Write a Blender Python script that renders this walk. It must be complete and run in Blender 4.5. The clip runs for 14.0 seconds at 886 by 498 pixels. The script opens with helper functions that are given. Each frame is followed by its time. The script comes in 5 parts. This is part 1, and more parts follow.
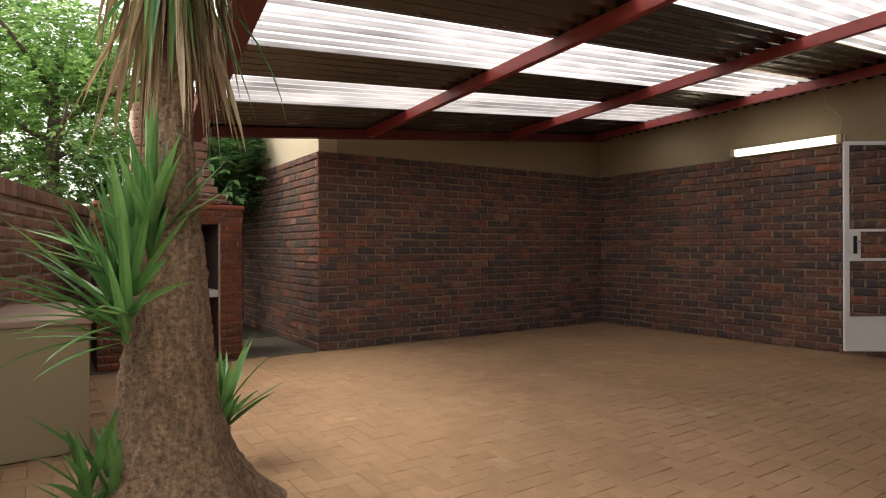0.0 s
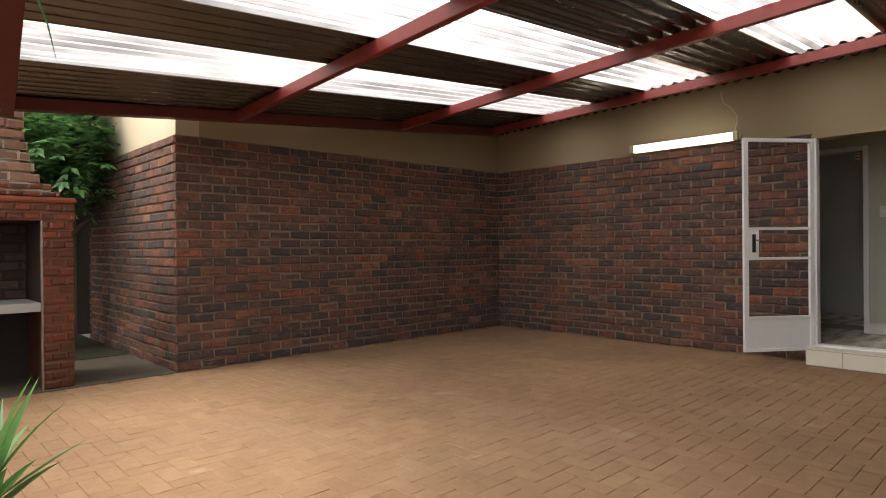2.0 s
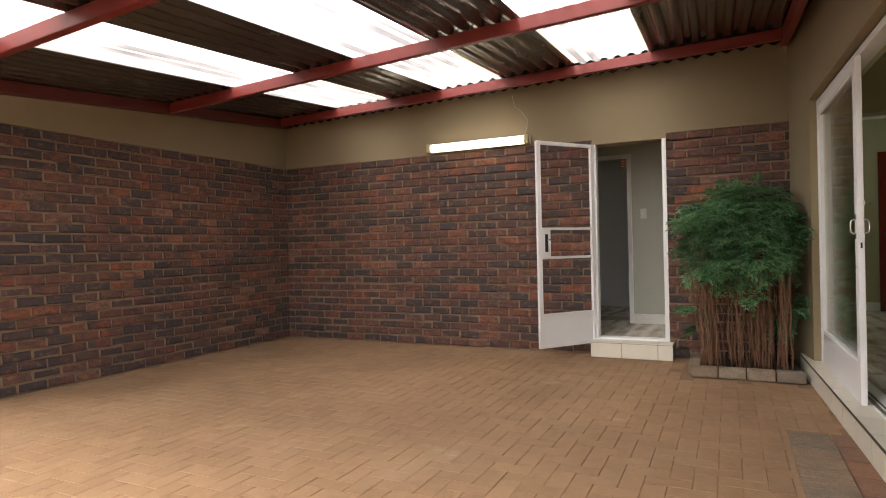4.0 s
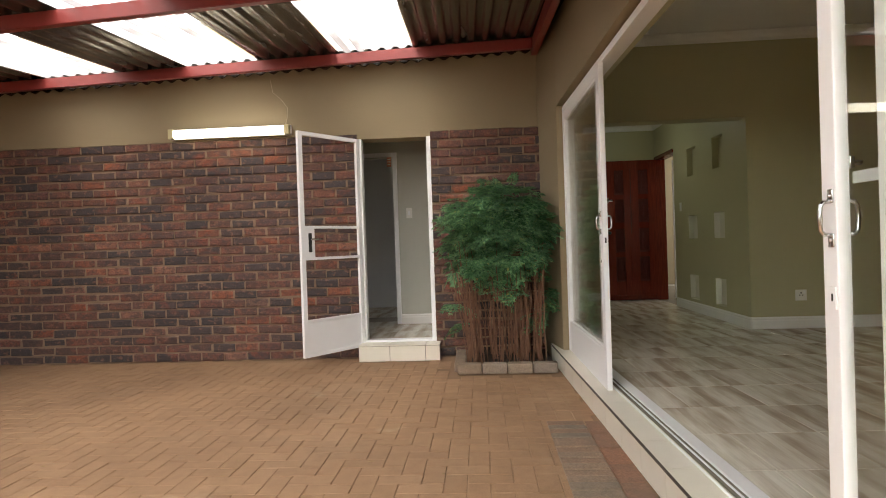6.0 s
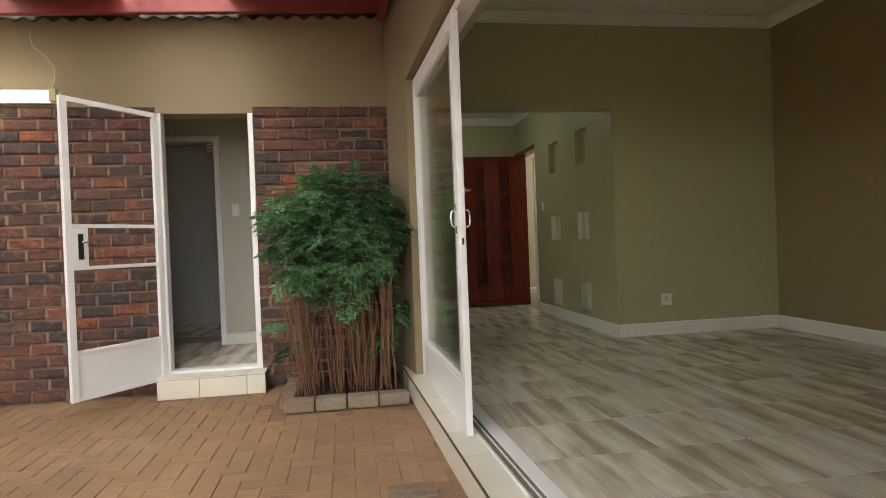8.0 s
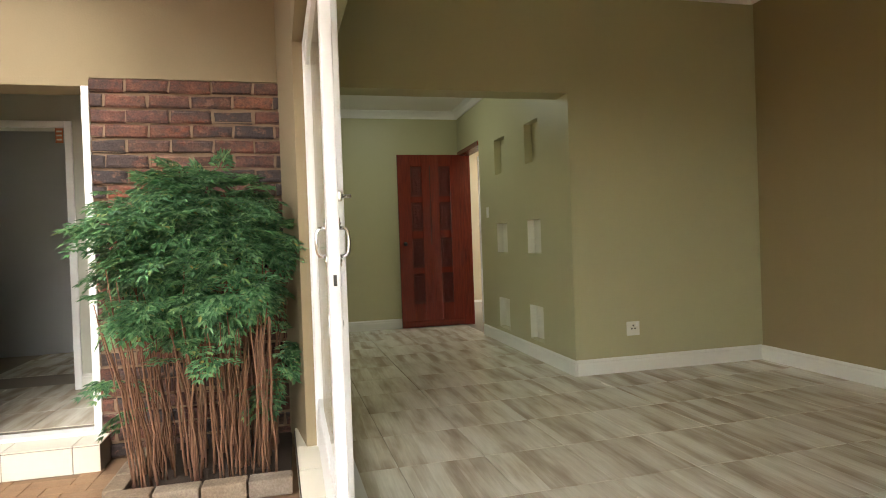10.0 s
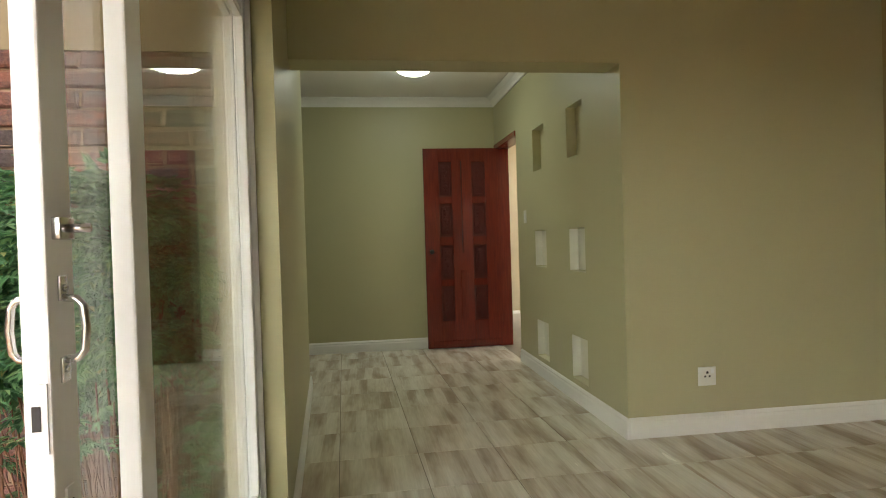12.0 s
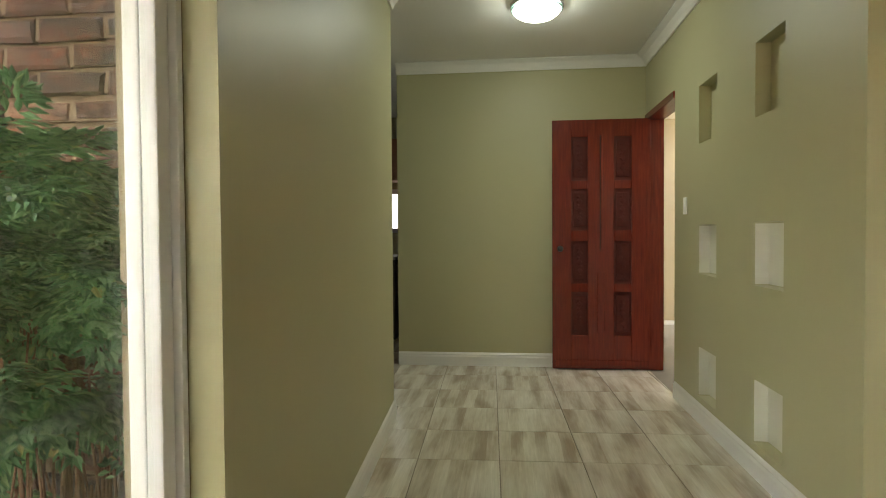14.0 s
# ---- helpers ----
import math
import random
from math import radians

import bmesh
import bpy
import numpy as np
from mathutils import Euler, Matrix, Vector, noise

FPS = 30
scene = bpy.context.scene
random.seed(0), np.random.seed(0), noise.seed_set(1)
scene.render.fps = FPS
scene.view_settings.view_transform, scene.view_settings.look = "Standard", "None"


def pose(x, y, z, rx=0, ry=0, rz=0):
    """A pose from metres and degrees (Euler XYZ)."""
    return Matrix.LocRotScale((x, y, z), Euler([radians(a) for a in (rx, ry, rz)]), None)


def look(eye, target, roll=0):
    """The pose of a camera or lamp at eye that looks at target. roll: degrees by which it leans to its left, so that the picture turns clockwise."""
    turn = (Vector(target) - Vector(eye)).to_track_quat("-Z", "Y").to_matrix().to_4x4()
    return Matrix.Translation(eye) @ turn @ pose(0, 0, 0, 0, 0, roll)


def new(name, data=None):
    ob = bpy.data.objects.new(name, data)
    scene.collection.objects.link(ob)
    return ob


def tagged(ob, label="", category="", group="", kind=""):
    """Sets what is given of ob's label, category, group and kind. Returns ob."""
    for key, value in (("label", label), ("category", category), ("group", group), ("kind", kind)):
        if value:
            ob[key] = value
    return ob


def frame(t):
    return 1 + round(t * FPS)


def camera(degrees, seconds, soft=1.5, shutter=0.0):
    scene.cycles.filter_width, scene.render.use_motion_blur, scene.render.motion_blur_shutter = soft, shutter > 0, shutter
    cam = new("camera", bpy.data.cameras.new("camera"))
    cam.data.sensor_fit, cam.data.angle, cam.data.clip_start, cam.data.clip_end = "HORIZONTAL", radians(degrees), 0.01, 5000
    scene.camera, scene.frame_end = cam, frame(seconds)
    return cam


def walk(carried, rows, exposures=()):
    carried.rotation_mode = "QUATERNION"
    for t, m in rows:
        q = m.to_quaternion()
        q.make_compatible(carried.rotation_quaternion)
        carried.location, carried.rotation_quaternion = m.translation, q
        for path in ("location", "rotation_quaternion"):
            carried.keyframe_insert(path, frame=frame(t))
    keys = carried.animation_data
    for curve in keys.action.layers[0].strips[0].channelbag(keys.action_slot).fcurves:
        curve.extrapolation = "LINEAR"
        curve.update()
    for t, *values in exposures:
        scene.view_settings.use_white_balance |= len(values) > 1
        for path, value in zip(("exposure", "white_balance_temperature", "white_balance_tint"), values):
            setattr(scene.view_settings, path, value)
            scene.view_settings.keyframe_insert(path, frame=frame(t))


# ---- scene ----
cam = camera(73.0, 14.0, 1.0)
PATH = [
    (0, (0.795, 0.111, 1.103), (1.907, 1.773, 1.103), -0.2),
    (0.5, (0.963, 0.195, 1.111), (2.093, 1.846, 1.111), -0.4),
    (1, (1.073, 0.332, 1.095), (2.257, 1.944, 1.097), -0.4),
    (1.5, (1.192, 0.455, 1.115), (2.456, 2.006, 1.112), -0.4),
    (2, (1.265, 0.64, 1.117), (2.649, 2.084, 1.112), -0.5),
    (4.5, (1.658, 1.126, 1.105), (3.537, 1.811, 1.098), -1.4),
    (5, (1.736, 1.152, 1.095), (3.672, 1.651, 1.085), -1.5),
    (5.5, (1.86, 1.146, 1.076), (3.835, 1.461, 1.064), -1.7),
    (6, (1.999, 1.152, 1.078), (3.994, 1.28, 1.062), -1.9),
    (6.5, (2.196, 1.142, 1.093), (4.196, 1.116, 1.067), -2.0),
    (7, (2.425, 1.098, 1.086), (4.419, 0.948, 1.059), -2.1),
    (7.5, (2.67, 1.021, 1.077), (4.656, 0.782, 1.048), -2.1),
    (8, (2.943, 0.936, 1.069), (4.917, 0.618, 1.046), -2.2),
    (10.5, (4.23, 0.362, 1.189), (6.173, -0.113, 1.165), -2.0),
    (11, (4.466, 0.23, 1.209), (6.411, -0.235, 1.19), -1.9),
    (11.5, (4.67, 0.11, 1.26), (6.633, -0.276, 1.238), -2.0),
    (12, (4.887, -0.018, 1.281), (6.868, -0.291, 1.25), -1.7),
    (12.5, (5.127, -0.14, 1.287), (7.122, -0.281, 1.247), -1.4),
    (13, (5.389, -0.24, 1.296), (7.388, -0.25, 1.248), -1.2),
    (13.5, (5.673, -0.263, 1.29), (7.67, -0.166, 1.244), -0.8),
    (14, (5.954, -0.308, 1.293), (7.942, -0.094, 1.241), -0.4),
]
walk(cam, [(t, look(eye, target, roll)) for t, eye, target, roll in PATH], [(0, 1.75, 7200, 11), (2, 2.15, 7100, 11), (5, 2.92, 7200, 11), (5.7, 3.0, 7150, 10.3), (7, 3.02, 7050, 9), (8, 3.1, 7050, 8), (10.5, 4.2, 7150, 7), (12.5, 4.28, 7050, 7), (14, 4.45, 7100, 7)])

# ---- light ----
world = bpy.data.worlds.new("overcast")
scene.world = world
world.use_nodes = True
wn = world.node_tree
wn.nodes.clear()
sky = wn.nodes.new("ShaderNodeTexSky")
sky.sky_type, sky.sun_disc = "NISHITA", False
sky.sun_elevation, sky.sun_rotation = radians(52), radians(290)
grey = wn.nodes.new("ShaderNodeHueSaturation")
grey.inputs["Saturation"].default_value = 0.18
bg = wn.nodes.new("ShaderNodeBackground")
bg.inputs["Strength"].default_value = 0.15
wout = wn.nodes.new("ShaderNodeOutputWorld")
wn.links.new(sky.outputs[0], grey.inputs["Color"])
wn.links.new(grey.outputs[0], bg.inputs["Color"])
wn.links.new(bg.outputs[0], wout.inputs["Surface"])
sun = new("sun", bpy.data.lights.new("sun", "SUN"))
sun.data.energy, sun.data.angle, sun.data.color = 1.0, radians(40), (1.0, 0.96, 0.9)
sun.matrix_world = look((0, 0, 10), (3.3, -1.2, 5.6))

# ---- materials ----


def graph(name):
    m = bpy.data.materials.new(name)
    m.use_nodes = True
    nt = m.node_tree
    nt.nodes.clear()
    out = nt.nodes.new("ShaderNodeOutputMaterial")
    bsdf = nt.nodes.new("ShaderNodeBsdfPrincipled")
    nt.links.new(bsdf.outputs[0], out.inputs["Surface"])
    return m, nt, bsdf, out


def node(nt, kind, inputs=None, **props):
    n = nt.nodes.new(kind)
    for k, v in props.items():
        if k == "operation":
            n.operation = v
        elif k == "blend_type":
            n.blend_type = v
        elif k == "data_type":
            n.data_type = v
    for k, v in (inputs or {}).items():
        if isinstance(v, bpy.types.NodeSocket):
            nt.links.new(v, n.inputs[k])
        else:
            n.inputs[k].default_value = v
    return n


def mixed(nt, fac, a, b, blend="MIX"):
    n = nt.nodes.new("ShaderNodeMix")
    n.data_type, n.blend_type = "RGBA", blend
    for k, v in ((0, fac), (6, a), (7, b)):
        if isinstance(v, bpy.types.NodeSocket):
            nt.links.new(v, n.inputs[k])
        elif k == 0:
            n.inputs[k].default_value = v
        else:
            n.inputs[k].default_value = (*v[:3], 1)
    return n.outputs[2]


def ramp(nt, fac, stops, smooth=True):
    n = nt.nodes.new("ShaderNodeValToRGB")
    n.color_ramp.interpolation = "LINEAR" if smooth else "CONSTANT"
    el = n.color_ramp.elements
    while len(el) < len(stops):
        el.new(0.5)
    for e, (p, c) in zip(el, stops):
        e.position = p
        e.color = (*c, 1) if len(c) == 3 else c
    nt.links.new(fac, n.inputs[0])
    return n.outputs[0]


def noise_at(nt, scale, detail=4, rough=0.55, stretch=(1, 1, 1), local=False):
    if local:
        pos = nt.nodes.new("ShaderNodeTexCoord").outputs["Object"]
    else:
        pos = nt.nodes.new("ShaderNodeNewGeometry").outputs["Position"]
    mp = node(nt, "ShaderNodeMapping", {"Vector": pos, "Scale": stretch})
    n = node(nt, "ShaderNodeTexNoise", {"Vector": mp.outputs[0], "Scale": scale, "Detail": detail, "Roughness": rough})
    return n.outputs["Fac"]


def bumped(nt, bsdf, height, strength=0.3, distance=0.01):
    b = node(nt, "ShaderNodeBump", {"Height": height, "Strength": strength, "Distance": distance})
    nt.links.new(b.outputs[0], bsdf.inputs["Normal"])


def plain(name, colour, rough=0.6, metal=0.0, var=0.12, scale=3.0, fine=60.0, bump=0.15, dist=0.004, stretch=(1, 1, 1), spec=0.5):
    """A painted, plastered or metal surface: two scales of variation and a fine relief."""
    m, nt, bsdf, out = graph(name)
    lo = [c * (1 - var) for c in colour]
    hi = [min(1, c * (1 + var)) for c in colour]
    big, small = noise_at(nt, scale, 5, stretch=stretch), noise_at(nt, fine, 4, stretch=stretch)
    c1 = mixed(nt, big, lo, hi)
    c2 = mixed(nt, node(nt, "ShaderNodeMath", {0: small, 1: 0.35}, operation="MULTIPLY").outputs[0], c1, [c * (1 - 1.5 * var) for c in colour])
    nt.links.new(c2, bsdf.inputs["Base Color"])
    r = node(nt, "ShaderNodeMapRange", {"Value": big, "To Min": max(0.03, rough - 0.08), "To Max": min(1, rough + 0.1)})
    nt.links.new(r.outputs[0], bsdf.inputs["Roughness"])
    bsdf.inputs["Metallic"].default_value = metal
    bsdf.inputs["Specular IOR Level"].default_value = spec
    if bump:
        bumped(nt, bsdf, small, bump, dist)
    return m


def pieces(name, stops, rough=0.8, bump=0.5, speck=0.35, stain=(0.05, 0.04, 0.035), fine=90, big=1.2, spec=0.3, stainy=0.5, patches=()):
    """Bricks and pavers: each piece takes a colour of its own; grain and stains lie over them."""
    m, nt, bsdf, out = graph(name)
    oi = nt.nodes.new("ShaderNodeObjectInfo").outputs["Random"]
    isl = nt.nodes.new("ShaderNodeNewGeometry").outputs["Random Per Island"]
    s = node(nt, "ShaderNodeMath", {0: oi, 1: isl}, operation="ADD").outputs[0]
    f = node(nt, "ShaderNodeMath", {0: s}, operation="FRACT").outputs[0]
    base = ramp(nt, f, stops)
    grain = noise_at(nt, fine, 5, 0.65)
    mid = noise_at(nt, 11, 6, 0.7, (1, 1, 1.6))
    wide = noise_at(nt, big, 5, 0.6)
    for size, lo, hi, strength, tone in patches:
        pf = ramp(nt, noise_at(nt, size, 4, 0.6, (1, 1, 1.5)), [(lo, (0, 0, 0)), (hi, (1, 1, 1))])
        base = mixed(nt, node(nt, "ShaderNodeMath", {0: pf, 1: strength}, operation="MULTIPLY").outputs[0], base, tone)
    g = ramp(nt, grain, [(0.3, (0.55, 0.55, 0.55)), (0.7, (1.25, 1.25, 1.25))])
    c = mixed(nt, speck * 2, base, g, "MULTIPLY")
    blot = ramp(nt, mid, [(0.44, (0, 0, 0)), (0.64, (1, 1, 1))])
    c = mixed(nt, node(nt, "ShaderNodeMath", {0: blot, 1: speck}, operation="MULTIPLY").outputs[0], c, stain)
    dirt = ramp(nt, wide, [(0.42, (0, 0, 0)), (0.75, (1, 1, 1))])
    c = mixed(nt, node(nt, "ShaderNodeMath", {0: dirt, 1: stainy}, operation="MULTIPLY").outputs[0], c, stain)
    nt.links.new(c, bsdf.inputs["Base Color"])
    bsdf.inputs["Roughness"].default_value = rough
    bsdf.inputs["Specular IOR Level"].default_value = spec
    h = node(nt, "ShaderNodeMath", {0: grain, 1: mid}, operation="ADD").outputs[0]
    bumped(nt, bsdf, h, bump, 0.006)
    return m


BRICK = pieces("face_brick", [(0.0, (0.058, 0.05, 0.053)), (0.25, (0.078, 0.055, 0.053)), (0.4, (0.12, 0.066, 0.054)), (0.55, (0.165, 0.075, 0.055)), (0.72, (0.215, 0.088, 0.06)), (0.84, (0.15, 0.07, 0.06)), (0.93, (0.31, 0.098, 0.05)), (1.0, (0.3, 0.165, 0.12))], stain=(0.052, 0.04, 0.041), stainy=0.2, speck=0.75, bump=1.0,
               patches=((3.0, 0.58, 0.66, 0.65, (0.32, 0.085, 0.042)), (3.8, 0.52, 0.62, 0.5, (0.056, 0.047, 0.049)), (12.0, 0.55, 0.62, 0.5, (0.07, 0.053, 0.054)), (18.0, 0.56, 0.63, 0.55, (0.29, 0.155, 0.105)), (42.0, 0.6, 0.66, 0.7, (0.045, 0.034, 0.034))))
PALE_BRICK = pieces("garden_brick", [(0.0, (0.16, 0.09, 0.065)), (0.35, (0.26, 0.13, 0.085)), (0.7, (0.34, 0.19, 0.13)), (1.0, (0.22, 0.12, 0.09))], stain=(0.07, 0.05, 0.04), stainy=0.35)
PAVER = pieces("paver", [(0.0, (0.33, 0.2, 0.113)), (0.35, (0.355, 0.216, 0.122)), (0.7, (0.385, 0.237, 0.136)), (1.0, (0.345, 0.206, 0.116))], rough=0.75, bump=0.3, speck=0.22, stain=(0.13, 0.075, 0.045), big=0.7, stainy=0.45, fine=140,
               patches=((1.1, 0.52, 0.7, 0.4, (0.43, 0.3, 0.19)), (2.6, 0.66, 0.72, 0.5, (0.5, 0.38, 0.25))))
EDGING = pieces("edging_brick", [(0.0, (0.25, 0.2, 0.15)), (0.5, (0.31, 0.22, 0.15)), (1.0, (0.3, 0.18, 0.12))], stain=(0.13, 0.11, 0.09))
KERB = pieces("kerb_stone", [(0.0, (0.3, 0.22, 0.15)), (0.5, (0.38, 0.3, 0.22)), (1.0, (0.3, 0.25, 0.2))], stain=(0.12, 0.09, 0.07))
MORTAR = plain("mortar", (0.27, 0.185, 0.125), 0.95, var=0.35, scale=6, bump=0.6)
PALE_MORTAR = plain("pale_mortar", (0.38, 0.32, 0.26), 0.95, var=0.25, scale=6, bump=0.6)
SAND = plain("joint_sand", (0.25, 0.155, 0.09), 0.95, var=0.3, scale=5, bump=0.6)
EARTH = plain("sandy_earth", (0.3, 0.21, 0.14), 0.95, var=0.3, scale=2, bump=0.6)
SOIL = plain("soil", (0.06, 0.04, 0.028), 0.95, var=0.4, scale=10, bump=0.8)
LAWN = plain("lawn", (0.035, 0.034, 0.015), 0.95, var=0.4, scale=10, bump=0.8)
PLASTER = plain("ochre_plaster", (0.27, 0.215, 0.13), 0.85, var=0.12, scale=1.6, fine=110, bump=0.25)
CREAM = plain("cream_plaster", (0.46, 0.39, 0.28), 0.85, var=0.12, scale=1.6, fine=110, bump=0.25)
SAGE = plain("sage_paint", (0.475, 0.45, 0.27), 0.45, var=0.035, scale=0.8, fine=160, bump=0.06, dist=0.002)
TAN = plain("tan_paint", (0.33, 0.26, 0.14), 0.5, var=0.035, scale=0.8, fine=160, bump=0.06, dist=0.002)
CEIL = plain("ceiling_paint", (0.84, 0.83, 0.79), 0.8, var=0.03, bump=0.05)
WHITE = plain("white_enamel", (0.84, 0.85, 0.86), 0.35, var=0.04, scale=5, bump=0.05)
SKIRT = plain("skirting_paint", (0.8, 0.79, 0.75), 0.4, var=0.04, bump=0.03)
RED = plain("red_oxide_paint", (0.25, 0.038, 0.033), 0.45, var=0.22, scale=4, fine=40, bump=0.12)
# darker copy of RED: the dim north corner's shade is put into the colour
DARKENED_RED = plain("darkened_red_paint", (0.14, 0.026, 0.024), 0.5, var=0.3, scale=4, fine=40, bump=0.15)
CHROME = plain("chrome", (0.62, 0.62, 0.62), 0.22, metal=1.0, var=0.06, bump=0)
BLACK = plain("black_plastic", (0.02, 0.02, 0.02), 0.45, var=0.2, bump=0.05)
SOOT = plain("soot", (0.035, 0.03, 0.028), 0.95, var=0.4, bump=0.5)
SLAB = plain("concrete_slab", (0.42, 0.4, 0.37), 0.85, var=0.2, bump=0.3)
STEPTILE = plain("sill_tile", (0.74, 0.7, 0.6), 0.35, var=0.08, scale=6, bump=0.08)
GROUT = plain("grout", (0.24, 0.21, 0.17), 0.9, var=0.2)
PVC = plain("switch_plastic", (0.78, 0.77, 0.72), 0.35, var=0.02, bump=0)


def wood_tile():
    m, nt, bsdf, out = graph("wood_look_tile")
    oi = nt.nodes.new("ShaderNodeObjectInfo").outputs["Random"]
    isl = nt.nodes.new("ShaderNodeNewGeometry").outputs["Random Per Island"]
    s = node(nt, "ShaderNodeMath", {0: oi, 1: isl}, operation="ADD").outputs[0]
    f = node(nt, "ShaderNodeMath", {0: s}, operation="FRACT").outputs[0]
    pos = nt.nodes.new("ShaderNodeNewGeometry").outputs["Position"]
    shift = node(nt, "ShaderNodeCombineXYZ", {"X": node(nt, "ShaderNodeMath", {0: f, 1: 37.0}, operation="MULTIPLY").outputs[0], "Y": node(nt, "ShaderNodeMath", {0: f, 1: 91.0}, operation="MULTIPLY").outputs[0]})
    p2 = node(nt, "ShaderNodeVectorMath", {0: pos, 1: shift.outputs[0]}, operation="ADD").outputs[0]
    xyz = node(nt, "ShaderNodeSeparateXYZ", {0: p2})
    wob = node(nt, "ShaderNodeTexNoise", {"Vector": p2, "Scale": 3.0, "Detail": 2}).outputs["Fac"]
    yb = node(nt, "ShaderNodeMath", {0: xyz.outputs[1], 1: node(nt, "ShaderNodeMath", {0: wob, 1: 0.03}, operation="MULTIPLY").outputs[0]}, operation="ADD").outputs[0]
    band = node(nt, "ShaderNodeMath", {0: node(nt, "ShaderNodeMath", {0: yb, 1: 15.0}, operation="MULTIPLY").outputs[0]}, operation="FLOOR").outputs[0]
    wn = node(nt, "ShaderNodeTexWhiteNoise", {"Vector": node(nt, "ShaderNodeCombineXYZ", {"X": band, "Y": f}).outputs[0]}).outputs["Value"]
    mp = node(nt, "ShaderNodeMapping", {"Vector": p2, "Scale": (1.3, 6.5, 1)})
    fade = node(nt, "ShaderNodeTexNoise", {"Vector": mp.outputs[0], "Scale": 1.4, "Detail": 3, "Roughness": 0.5}).outputs["Fac"]
    plank = node(nt, "ShaderNodeMath", {0: node(nt, "ShaderNodeMath", {0: wn, 1: 0.15}, operation="MULTIPLY").outputs[0], 1: node(nt, "ShaderNodeMath", {0: fade, 1: 0.85}, operation="MULTIPLY").outputs[0]}, operation="ADD").outputs[0]
    mp2 = node(nt, "ShaderNodeMapping", {"Vector": p2, "Scale": (2.0, 40.0, 1)})
    grain = node(nt, "ShaderNodeTexNoise", {"Vector": mp2.outputs[0], "Scale": 3.0, "Detail": 5, "Roughness": 0.6}).outputs["Fac"]
    c = ramp(nt, plank, [(0.32, (0.45, 0.375, 0.29)), (0.42, (0.57, 0.5, 0.405)), (0.5, (0.68, 0.63, 0.53)), (0.64, (0.8, 0.77, 0.68))])
    g = ramp(nt, grain, [(0.3, (0.86, 0.85, 0.83)), (0.7, (1.08, 1.08, 1.08))])
    c = mixed(nt, 0.8, c, g, "MULTIPLY")
    nt.links.new(c, bsdf.inputs["Base Color"])
    r = node(nt, "ShaderNodeMapRange", {"Value": plank, "To Min": 0.2, "To Max": 0.3})
    nt.links.new(r.outputs[0], bsdf.inputs["Roughness"])
    bumped(nt, bsdf, grain, 0.08, 0.002)
    return m


def red_wood():
    m, nt, bsdf, out = graph("varnished_meranti")
    grain = noise_at(nt, 4.0, 5, 0.6, (14, 14, 1.2))
    big = noise_at(nt, 2.0, 3)
    c = ramp(nt, grain, [(0.3, (0.1, 0.011, 0.006)), (0.55, (0.17, 0.02, 0.009)), (0.75, (0.23, 0.032, 0.013))])
    c = mixed(nt, node(nt, "ShaderNodeMath", {0: big, 1: 0.4}, operation="MULTIPLY").outputs[0], c, (0.12, 0.015, 0.008))
    nt.links.new(c, bsdf.inputs["Base Color"])
    bsdf.inputs["Roughness"].default_value = 0.27
    bumped(nt, bsdf, grain, 0.1, 0.002)
    return m


def glass():
    m, nt, bsdf, out = graph("window_glass")
    nt.nodes.remove(bsdf)
    tr = node(nt, "ShaderNodeBsdfTransparent", {"Color": (0.96, 0.975, 0.96, 1)})
    gl = node(nt, "ShaderNodeBsdfGlossy", {"Color": (1, 1, 1, 1), "Roughness": 0.01})
    lw = node(nt, "ShaderNodeLayerWeight", {"Blend": 0.5})
    p5 = node(nt, "ShaderNodeMath", {0: lw.outputs["Facing"], 1: 5.0}, operation="POWER").outputs[0]
    fr = node(nt, "ShaderNodeMapRange", {"Value": p5, "To Min": 0.045, "To Max": 0.65})
    mx = nt.nodes.new("ShaderNodeMixShader")
    nt.links.new(fr.outputs[0], mx.inputs[0])
    nt.links.new(tr.outputs[0], mx.inputs[1])
    nt.links.new(gl.outputs[0], mx.inputs[2])
    nt.links.new(mx.outputs[0], out.inputs["Surface"])
    return m


